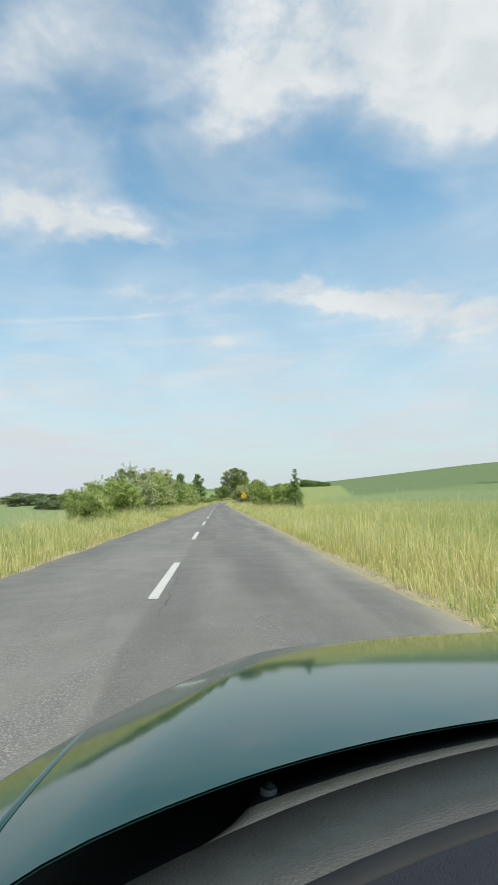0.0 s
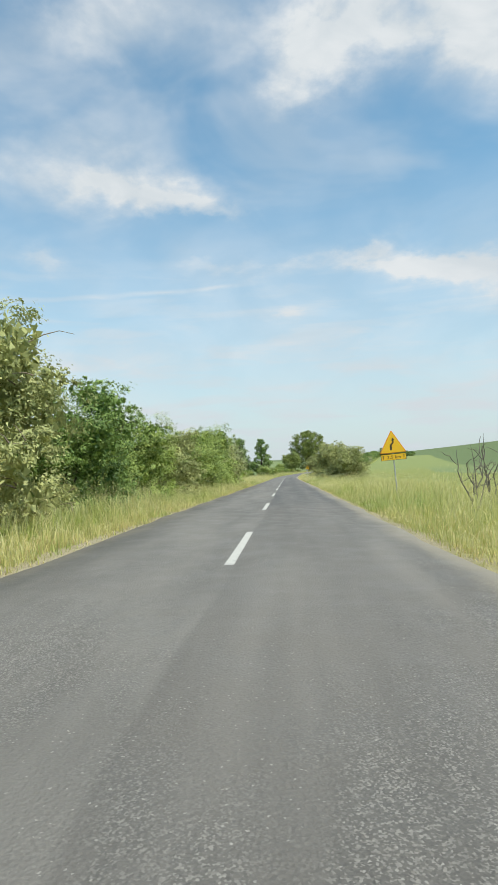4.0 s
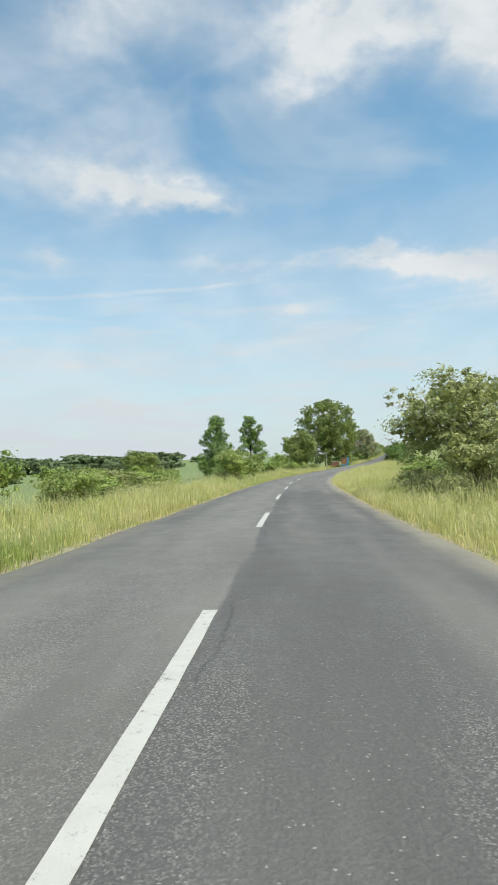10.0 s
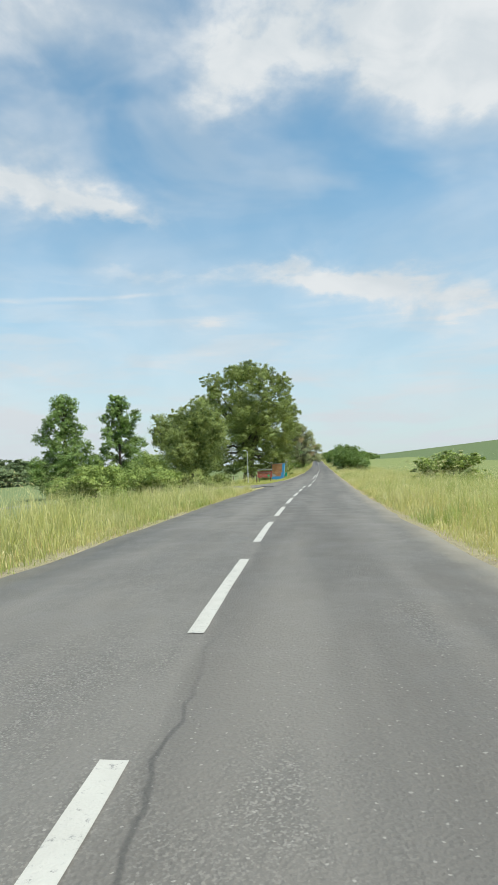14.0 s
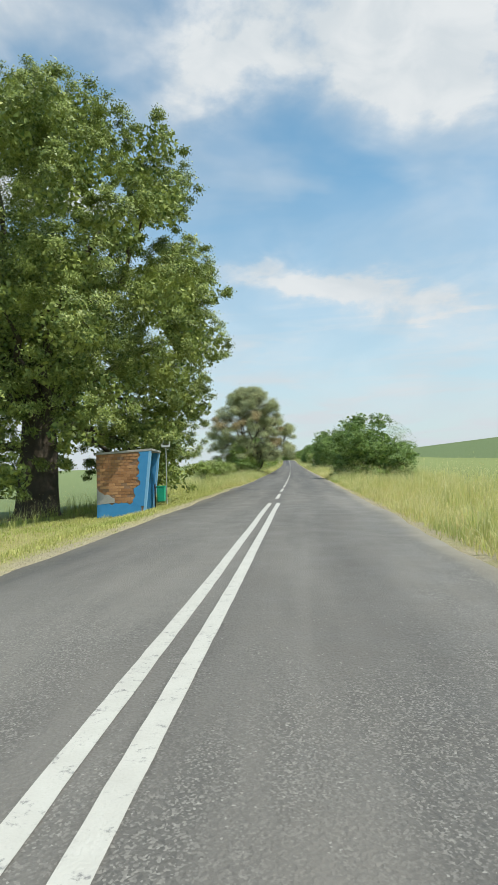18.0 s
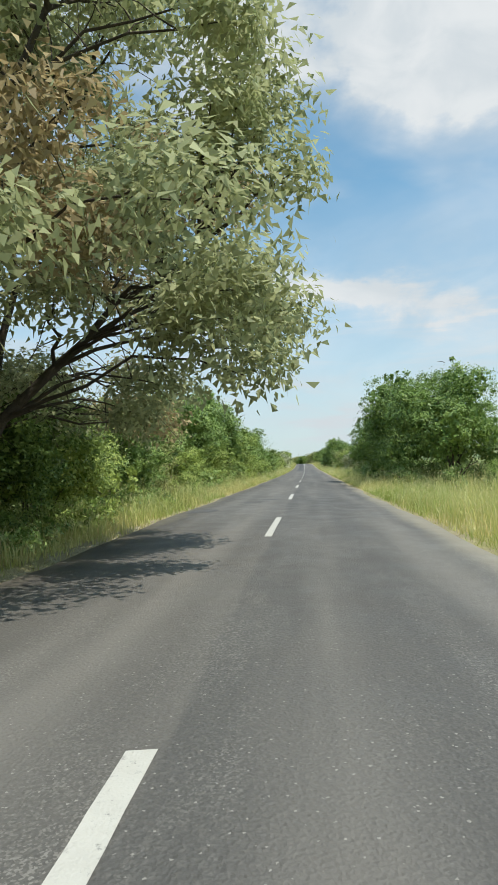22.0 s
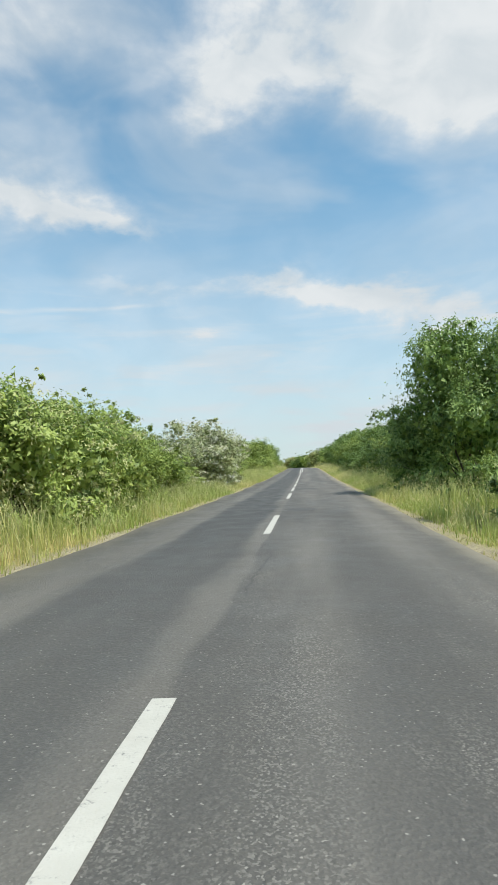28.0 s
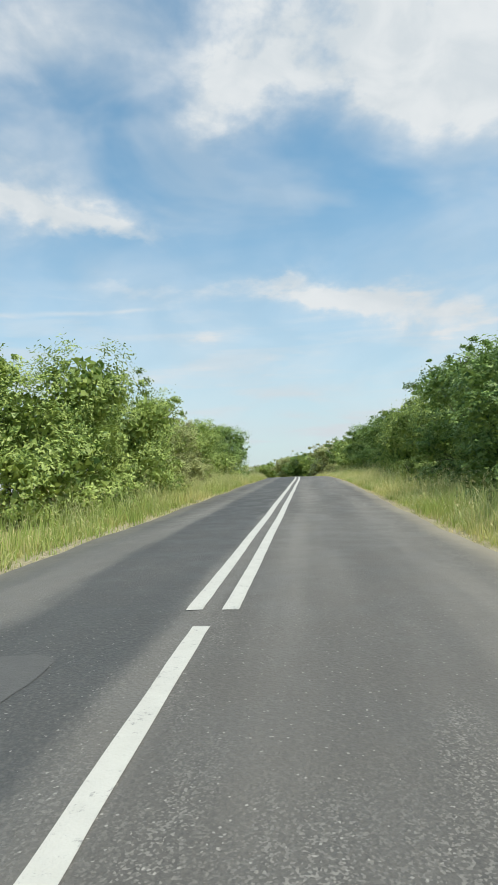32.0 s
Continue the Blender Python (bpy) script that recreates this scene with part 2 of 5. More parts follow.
def ground_colour(nt):
    uv, s, u = uvs(nt)
    n1, n2, n3 = fuzz(nt, uv, .05, 4), fuzz(nt, uv, .8, 5, .65), fuzz(nt, uv, 7, 3, .7)
    wob = calc(nt, "ADD", u, calc(nt, "MULTIPLY", calc(nt, "SUBTRACT", n1, .5), 9))
    wheat = blend(nt, n2, (.165, .21, .09), (.215, .255, .115))
    late = span(nt, s, 300, 420)
    rape = blend(nt, n2, (.27, .27, .085), (.19, .225, .075))
    hill = blend(nt, n2, (.115, .155, .07), (.15, .19, .085))
    pale = blend(nt, n2, (.15, .195, .08), (.185, .23, .095))
    right = blend(nt, span(nt, wob, 44, 47), rape, wheat)
    right = blend(nt, span(nt, wob, 95, 98), right, pale)
    right = blend(nt, span(nt, wob, 128, 132), right, (.06, .095, .035))
    right = blend(nt, span(nt, wob, 136, 140), right, hill)
    right = blend(nt, late, right, blend(nt, span(nt, wob, 60, 64), blend(nt, n2, (.25, .275, .10), (.20, .24, .095)), hill))
    left = blend(nt, span(nt, wob, -262, -258), blend(nt, n2, (.15, .195, .10), (.185, .23, .12)), wheat)
    left = blend(nt, span(nt, wob, -420, -410), (.035, .06, .025), left)
    field = blend(nt, span(nt, u, -1, 1), left, right)
    edge = calc(nt, "ADD", calc(nt, "ABSOLUTE", u), calc(nt, "MULTIPLY", calc(nt, "SUBTRACT", n2, .5), 3))
    sward = blend(nt, n3, (.32, .30, .11), (.48, .42, .19))
    sward = blend(nt, span(nt, n1, .4, .65), sward, blend(nt, n3, (.18, .21, .06), (.30, .29, .10)))
    dirt = blend(nt, n3, (.32, .27, .17), (.46, .40, .27))
    verge = blend(nt, span(nt, edge, 3.0, 4.1), dirt, sward)
    return blend(nt, span(nt, edge, 8.5, 12), verge, field)


def ground_bump(nt):
    uv, s, u = uvs(nt)
    return calc(nt, "ADD", fuzz(nt, uv, 9, 4, .7), fuzz(nt, uv, 1.2, 3)), .12


def asphalt_colour(nt):
    uv, s, u = uvs(nt)
    long_ = vec(nt, calc(nt, "MULTIPLY", s, .10), calc(nt, "MULTIPLY", u, 1.1))
    n1, n2, n3 = fuzz(nt, long_, .9, 4, .55), fuzz(nt, vec(nt, calc(nt, "MULTIPLY", s, .22), u), 1.2, 5, .6), fuzz(nt, uv, 30, 3, .7)
    grey = blend(nt, span(nt, n1, .3, .7), (.105, .099, .092), (.150, .141, .130))
    grey = blend(nt, span(nt, n2, .4, .75, 0, .45), grey, (.178, .167, .153))
    # the two lanes were surfaced at different times
    jag = calc(nt, "MULTIPLY", calc(nt, "SUBTRACT", fuzz(nt, vec(nt, calc(nt, "MULTIPLY", s, .3), u), .7, 3), .5), .5)
    lane = span(nt, calc(nt, "ADD", u, jag), .02, .10)
    along = calc(nt, "ADD", s, calc(nt, "MULTIPLY", n2, 12))
    fresh = calc(nt, "ADD", calc(nt, "MULTIPLY", span(nt, along, 112, 118), span(nt, along, 250, 256, 1, 0)), calc(nt, "MULTIPLY", span(nt, along, 428, 440), span(nt, along, 596, 606, 1, 0)))
    grey = blend(nt, calc(nt, "MULTIPLY", calc(nt, "MULTIPLY", lane, fresh), .7), grey, (.082, .081, .080))
    old = calc(nt, "MULTIPLY", calc(nt, "SUBTRACT", 1.0, lane), calc(nt, "MAXIMUM", span(nt, along, 380, 400, 1, .25), span(nt, along, 540, 590, 0, .8)))
    grey = blend(nt, calc(nt, "MULTIPLY", old, span(nt, n2, .3, .6, .15, .6)), grey, (.205, .194, .178))
    grey = blend(nt, span(nt, along, 398, 412, 0, .32), grey, (.066, .064, .062))
    strip = calc(nt, "ADD", calc(nt, "ABSOLUTE", calc(nt, "ADD", u, .95)), calc(nt, "MULTIPLY", calc(nt, "SUBTRACT", n2, .5), .7))
    strip = calc(nt, "MULTIPLY", span(nt, strip, .55, .85, 1, 0), span(nt, along, 560, 592))
    # wheel tracks polished lighter
    for c0 in (-2.1, -.85, .75, 2.15):
        w = span(nt, calc(nt, "ABSOLUTE", calc(nt, "SUBTRACT", u, c0)), .1, .6, 1, 0)
        grey = blend(nt, calc(nt, "MULTIPLY", w, span(nt, n1, .38, .66, .05, .55)), grey, (.200, .187, .170))
    grey = blend(nt, calc(nt, "MULTIPLY", strip, .9), grey, (.056, .058, .060))
    grey = blend(nt, calc(nt, "MULTIPLY", span(nt, n3, .45, .7), .3), grey, (.185, .174, .160))
    # worn areas where the coarse chippings lie bare
    worn = span(nt, fuzz(nt, vec(nt, calc(nt, "MULTIPLY", s, .26), u), .55, 5, .68), .44, .62)
    tone = node(nt, "ShaderNodeSeparateColor")
    warped = node(nt, "ShaderNodeVectorMath", operation="ADD")
    nt.links.new(uv, warped.inputs[0])
    bend = node(nt, "ShaderNodeVectorMath", operation="SCALE")
    nt.links.new(fuzz(nt, uv, 45, 2, .6, 1), bend.inputs[0])
    bend.inputs["Scale"].default_value = .009
    nt.links.new(bend.outputs[0], warped.inputs[1])
    nt.links.new(cells(nt, warped.outputs[0], 105, "Color"), tone.inputs[0])
    salt = blend(nt, span(nt, tone.outputs[0], .55, 1.0), (.095, .091, .086), (.33, .315, .29))
    salt = blend(nt, span(nt, tone.outputs[0], 0, .3, .7, 0), salt, (.045, .045, .045))
    worn = calc(nt, "MULTIPLY", worn, span(nt, strip, 0, 1, .54, .2))
    grey = blend(nt, worn, grey, salt)
    lone = calc(nt, "GREATER_THAN", tone.outputs[1], .993)
    grey = blend(nt, calc(nt, "MULTIPLY", lone, .6), grey, (.36, .345, .32))
    seam = calc(nt, "ABSOLUTE", calc(nt, "SUBTRACT", u, calc(nt, "ADD", .18, calc(nt, "MULTIPLY", calc(nt, "SUBTRACT", fuzz(nt, uv, .45, 4, .7), .5), .5))))
    seam = calc(nt, "MULTIPLY", span(nt, seam, .004, .022, 1, 0), span(nt, fuzz(nt, uv, .16, 3), .52, .62))
    grey = blend(nt, calc(nt, "MULTIPLY", seam, .55), grey, (.05, .05, .05))
    side = span(nt, calc(nt, "ADD", calc(nt, "ABSOLUTE", calc(nt, "SUBTRACT", u, .1)), calc(nt, "MULTIPLY", calc(nt, "SUBTRACT", n2, .5), .8)), 2.45, 3.05)
    grey = blend(nt, calc(nt, "MULTIPLY", side, .75), grey, (.27, .245, .195))
    return blend(nt, 1.0, grey, (1.02, 1.0, .96), "MULTIPLY")


def asphalt_bump(nt):
    uv, s, u = uvs(nt)
    return calc(nt, "ADD", calc(nt, "MULTIPLY", cells(nt, uv, 46), .8), fuzz(nt, uv, 60, 3, .7)), .005


GROUND = material("meadow_and_fields", ground_colour, .95, ground_bump, spec=.1)
ASPHALT = material("old_asphalt", asphalt_colour, lambda nt: span(nt, fuzz(nt, uvs(nt)[0], 1.5, 4), .3, .7, .62, .85), asphalt_bump, spec=.3)
PATCH = material("tar_patch", lambda nt: blend(nt, fuzz(nt, place(nt), 9, 5, .7), (.078, .076, .073), (.118, .114, .108)), .75,
                 lambda nt: (fuzz(nt, place(nt), 60, 3, .7), .01))


def paint_colour(nt):
    p = place(nt)
    w = blend(nt, fuzz(nt, p, 5, 4, .6), (.42, .40, .355), (.56, .54, .485))
    worn = span(nt, fuzz(nt, p, 14, 8, .8), .55, .66, 0, .85)
    return blend(nt, worn, w, (.17, .165, .16))


PAINT = material("worn_road_paint", paint_colour, .6, lambda nt: (fuzz(nt, place(nt), 70, 3), .004))


def blade_colour(green, straw, tip, lush):
    def build(nt):
        uv, a, b = uvs(nt)
        r = island(nt)
        p = place(nt)
        ahead = node(nt, "ShaderNodeSeparateXYZ")
        nt.links.new(p, ahead.inputs[0])
        fresh = calc(nt, "ADD", fuzz(nt, p, .13, 5, .62), span(nt, ahead.outputs[1], 430, 520, 0, .09))
        root = blend(nt, span(nt, r, 0, 1, 0, 1, False), green, straw)
        root = blend(nt, span(nt, fresh, .46, .64, 0, .85), root, lush)
        top = blend(nt, span(nt, fuzz(nt, p, .6, 3), .36, .66), root, tip)
        c = blend(nt, calc(nt, "MULTIPLY", span(nt, b, .3, .95), .8), root, top)
        seed = blend(nt, r, (.56, .50, .22), (.74, .67, .36))
        return blend(nt, a, c, seed)
    return build


GRASS = material("meadow_grass", blade_colour((.47, .47, .14), (.65, .60, .26), (.82, .77, .46), (.29, .38, .085)), .7, spec=.2, thin=.45)
GRASS_DRY = material("dry_grass", blade_colour((.52, .45, .17), (.74, .62, .31), (.80, .69, .40), (.44, .43, .14)), .75, spec=.2, thin=.4)

GRASS_MOWN = material("mown_grass", blade_colour((.40, .44, .12), (.58, .54, .20), (.60, .57, .24), (.33, .41, .09)), .75, spec=.2, thin=.4)


def leaf_colour(dark, light):
    def build(nt):
        r = island(nt)
        c = blend(nt, r, dark, light)
        big = fuzz(nt, place(nt), .55, 2)
        return blend(nt, calc(nt, "MULTIPLY", span(nt, big, .4, .7), .5), c, light)
    return build


LEAF = {
    "hawthorn": material("leaf_fresh", leaf_colour((0.090, 0.160, 0.030), (0.470, 0.550, 0.150)), .5, spec=.35, thin=.27),
    "dark": material("leaf_dark", leaf_colour((0.060, 0.130, 0.030), (0.320, 0.430, 0.115)), .48, spec=.4, thin=.25),
    "pale": material("leaf_pale", leaf_colour((0.200, 0.250, 0.110), (0.520, 0.540, 0.290)), .55, spec=.3, thin=.3),
    "olive": material("leaf_olive", leaf_colour((0.190, 0.220, 0.070), (0.540, 0.550, 0.240)), .55, spec=.3, thin=.3),
    "big": material("leaf_broad", leaf_colour((0.060, 0.110, 0.024), (0.400, 0.450, 0.125)), .45, spec=.35, thin=.2),
    "brown": material("leaf_thin_brown", leaf_colour((0.260, 0.200, 0.105), (0.540, 0.440, 0.240)), .6, spec=.25, thin=.4),
    "dull": material("leaf_dull", leaf_colour((.22, .24, .12), (.54, .56, .31)), .6, spec=.25, thin=.42),
    "bloom": material("white_blossom", lambda nt: blend(nt, island(nt), (.50, .50, .38), (.74, .72, .60)), .6, spec=.2, thin=.25),
    "elder": material("elder_bloom", lambda nt: blend(nt, island(nt), (.46, .47, .20), (.62, .60, .32)), .6, spec=.2, thin=.25),
    "far": material("leaf_far", leaf_colour((0.12, 0.17, 0.085), (0.30, 0.36, 0.17)), .6, spec=.25, thin=.25),
}
BARK = material("bark", lambda nt: blend(nt, fuzz(nt, place(nt), 7, 6, .7), (.045, .035, .026), (.13, .105, .08)), .9,
                lambda nt: (fuzz(nt, place(nt), 14, 5, .7, 0, 1.5), .05))
TWIG = material("bare_twig", lambda nt: blend(nt, fuzz(nt, place(nt), 7, 4), (.16, .12, .085), (.26, .215, .16)), .85)


# ---- building helpers ----
def mesh_from(name, verts, faces, mats, uv=None, smooth=False):
    """a mesh from numpy arrays; faces all of one size"""
    me = bpy.data.meshes.new(name)
    verts, faces = np.asarray(verts, np.float32), np.asarray(faces, np.int32)
    n, k = faces.shape
    me.vertices.add(len(verts))
    me.vertices.foreach_set("co", verts.ravel())
    me.loops.add(n * k)
    me.loops.foreach_set("vertex_index", faces.ravel())
    me.polygons.add(n)
    me.polygons.foreach_set("loop_start", np.arange(0, n * k, k, dtype=np.int32))
    if smooth:
        me.polygons.foreach_set("use_smooth", np.ones(n, bool))
    if uv is not None:
        layer = me.uv_layers.new(name="UVMap")
        layer.data.foreach_set("uv", np.asarray(uv, np.float32)[faces.ravel()].ravel())
    for m in mats if isinstance(mats, (list, tuple)) else [mats]:
        me.materials.append(m)
    me.update(calc_edges=True)
    return me


def part(name, bm, mat, parent=None, label="", smooth=False):
    """links a bmesh (or a mesh) as one object under a thing or a part"""
    if isinstance(bm, bpy.types.Mesh):
        me = bm
    else:
        me = bpy.data.meshes.new(name)
        if smooth:
            for f in bm.faces:
                f.smooth = True
        bm.to_mesh(me)
        bm.free()
        me.materials.append(mat)
    ob = new(name, me)
    ob.parent = parent
    return tagged(ob, label)


def thing(name, m, label, category, group="", kind=""):
    ob = new(name)
    ob.matrix_world = m
    ob.empty_display_size = .2
    return tagged(ob, label, category, group, kind)


def box(x0, y0, z0, x1, y1, z1, bevel=0.0, segments=1):
    bm = bmesh.new()
    bmesh.ops.create_cube(bm, size=1, matrix=Matrix.LocRotScale(((x0 + x1) / 2, (y0 + y1) / 2, (z0 + z1) / 2), None, (x1 - x0, y1 - y0, z1 - z0)))
    if bevel:
        bmesh.ops.bevel(bm, geom=bm.edges[:], offset=bevel, segments=segments, affect="EDGES", profile=.5)
    return bm


def prism(points, y0, y1, bevel=0.0):
    """a flat outline in x, z pulled from y0 to y1"""
    bm = bmesh.new()
    f = bm.faces.new([bm.verts.new((x, y0, z)) for x, z in points])
    out = bmesh.ops.extrude_face_region(bm, geom=[f])
    bmesh.ops.translate(bm, vec=(0, y1 - y0, 0), verts=[v for v in out["geom"] if isinstance(v, bmesh.types.BMVert)])
    bmesh.ops.recalc_face_normals(bm, faces=bm.faces[:])
    if bevel:
        bmesh.ops.bevel(bm, geom=bm.edges[:], offset=bevel, segments=1, affect="EDGES")
    return bm


def tube_arrays(points, radii, sides=7):
    """vertices and quads of a tapered pipe along points"""
    pts = np.asarray(points, float)
    v, f = [], []
    for i, (p, r) in enumerate(zip(pts, radii)):
        d = pts[min(i + 1, len(pts) - 1)] - pts[max(i - 1, 0)]
        d = d / (np.linalg.norm(d) + 1e-9)
        a = np.cross(d, (0.31, .95, .05))
        a = a / (np.linalg.norm(a) + 1e-9)
        b = np.cross(d, a)
        for k in range(sides):
            w = 2 * math.pi * k / sides
            v.append(p + r * (math.cos(w) * a + math.sin(w) * b))
        if i:
            for k in range(sides):
                f.append(((i - 1) * sides + k, (i - 1) * sides + (k + 1) % sides, i * sides + (k + 1) % sides, i * sides + k))
    return np.array(v), f


def tubes(name, runs, mat, sides=7):
    vs, fs, n = [], [], 0
    for pts, rad in runs:
        v, f = tube_arrays(pts, rad, sides)
        vs.append(v)
        fs += [tuple(i + n for i in q) for q in f]
        n += len(v)
    return mesh_from(name, np.concatenate(vs), np.array(fs), mat, smooth=True)


# ---- ground ----
def u_lines():
    near = [2.0, 2.85, 3.05, 3.3, 3.8, 4.6, 5.8, 7, 9, 12, 16, 22, 30, 38, 46, 56, 70, 90, 110, 130, 160, 200, 250, 300, 360, 420, 520, 700, 900, 1200, 1700, 2400]
    return np.array([-a for a in near[::-1]] + [0] + near)


def grid_mesh(name, s_list, u_list, mat, lift=0.0, ground=True):
    ss_, uu_ = np.meshgrid(s_list, u_list, indexing="ij")
    v = world(ss_, uu_, lift, ground).reshape(-1, 3)
    n, k = len(s_list), len(u_list)
    i, j = np.meshgrid(np.arange(n - 1), np.arange(k - 1), indexing="ij")
    a = (i * k + j).ravel()
    f = np.stack([a, a + 1, a + k + 1, a + k], -1)
    return mesh_from(name, v, f, mat, np.stack([ss_.ravel(), uu_.ravel()], -1), True)


s_far = np.concatenate([np.arange(-140, -60, 20), np.arange(-60, 860, 4), np.arange(860, 1500, 40), np.arange(1500, 2950, 150)])
ground = new("ground", grid_mesh("ground", s_far, u_lines(), GROUND))
tagged(ground, "meadow verges and gently rolling green crop fields under a summer sky", "ground", kind="structure")

# ---- road ----
JUNCTION = (339.0, 361.0)      # the side road leaves to the left between these stations


def road_mesh():
    s = np.arange(-60, 862, 1.0)
    rng = np.random.default_rng(3)
    jl = smoothed(rng.normal(0, .16, len(s)), 3) + smoothed(rng.normal(0, .25, len(s)), 9)
    jr = smoothed(rng.normal(0, .16, len(s)), 3) + smoothed(rng.normal(0, .25, len(s)), 9)
    el_ = EDGE_L + jl * .4
    er_ = EDGE_R + jr * .4
    rows = np.stack([-el_ - .05, -el_, -el_ * .55, -el_ * .05, er_ * .25, er_ * .6, er_, er_ + .05], -1)
    z = np.tile(np.array([-.16, 0, .03, .045, .045, .03, 0, -.16]), (len(s), 1))
    z[:, 1:-1] += (.012 * np.sin(s * .7) * np.sin(s * .23))[:, None]
    v = world(np.repeat(s[:, None], 8, 1), rows, 0, False)
    v[..., 2] += z
    n, k = len(s), 8
    i, j = np.meshgrid(np.arange(n - 1), np.arange(k - 1), indexing="ij")
    a = (i * k + j).ravel()
    f = np.stack([a, a + 1, a + k + 1, a + k], -1)
    uv = np.stack([np.repeat(s[:, None], 8, 1).ravel(), rows.ravel()], -1)
    return mesh_from("road", v.reshape(-1, 3), f, ASPHALT, uv, True)


def crown(u):
    return np.interp(u, [-2.9, -1.6, -.15, .75, 1.9, 3.1], [0, .03, .045, .045, .03, 0])


road = new("road", road_mesh())
tagged(road, "two-lane country road of worn grey asphalt with rough chippings", "road", kind="structure")


def side_road_mesh():
    u = -np.arange(2.4, 60, 1.0)
    mid = .5 * (JUNCTION[0] + JUNCTION[1])
    flare = 2.7 + 8.3 * np.exp(-(-u - 2.4) / 3.2)
    rows = np.concatenate([[-1.015], np.linspace(-1, 1, 9), [1.015]])
    s = mid + rows[None, :] * flare[:, None] + (-u[:, None]) * .18
    m = len(rows)
    uu = np.repeat(u[:, None], m, 1)
    v = world(s, uu, .03)
    road_z = world(s, uu, .02, False)[..., 2]
    k = sstep(2.4, 4.8, -uu)
    v[..., 2] = v[..., 2] * k + road_z * (1 - k)
    v[:, [0, -1], 2] -= .45
    n = len(u)
    i, j = np.meshgrid(np.arange(n - 1), np.arange(m - 1), indexing="ij")
    a = (i * m + j).ravel()
    f = np.stack([a, a + m, a + m + 1, a + 1], -1)
    return mesh_from("side_road", v.reshape(-1, 3), f, ASPHALT, np.stack([s.ravel(), uu.ravel() * .2], -1), True)


side_road = new("side_road", side_road_mesh())
tagged(side_road, "narrow grey asphalt side road joining at a flared mouth", "road", kind="structure")


def strip_bm(s0, s1, u0, width, seed, lift):
    """a thin painted or tarred patch that lies on the road, with an uneven rim"""
    rng = random.Random(seed)
    n = max(3, int((s1 - s0) / .22))
    bm = bmesh.new()
    tops = []
    for i in range(n + 1):
        s = s0 + (s1 - s0) * i / n
        row = []
        for k in (-1, 1):
            u = u0 + k * width / 2 + rng.uniform(-.004, .002) * k
            p = spot(s + rng.uniform(-.015, .015), u, float(crown(u)) + .012 * math.sin(s * .7) * math.sin(s * .23) + lift, False)
            row.append(bm.verts.new(p))
        tops.append(row)
    for a, b in zip(tops, tops[1:]):
        bm.faces.new((a[0], a[1], b[1], b[0]))
    return bm


marks = thing("lane_marking", Matrix(), "broken and double white centre line paint worn on asphalt", "road marking", kind="structure")


def dash(s0, s1, u=0.0, width=.13):
    part("dash", strip_bm(s0, s1, u, width, int(s0 * 7 + u * 100), .006), PAINT, marks)


for k in range(-4, 22):
    dash(12 * k - 2.7, 12 * k + 1.8)
dash(261.5, 266, -.18)
dash(273, 277.2, -.10)
for k in range(9):
    dash(287.4 + 5.8 * k, 291.2 + 5.8 * k)
for a, b in ((336, 343), (345.3, 346.3), (349, 355), (357.4, 358.4), (360.2, 361.2)):
    dash(a, b, .28)
for k in range(5):
    dash(362.6 + 1.97 * k, 363.6 + 1.97 * k, -.05, .2)
dash(372, 392.5, -.14)
dash(372, 392.5, .14)
for k in range(6):
    dash(395 + 5.95 * k, 398.8 + 5.95 * k)
dash(432.8, 436.6)
dash(438.6, 442.3)
for k in range(13):
    dash(449.6 + 12 * k, 453.6 + 12 * k)
for k in range(9):
    dash(600.5 + 6 * k, 604.5 + 6 * k)
for a, b in ((653, 690), (690, 730), (730, 790)):
    dash(a, b, -.15, .14)
    dash(a, b, .15, .14)


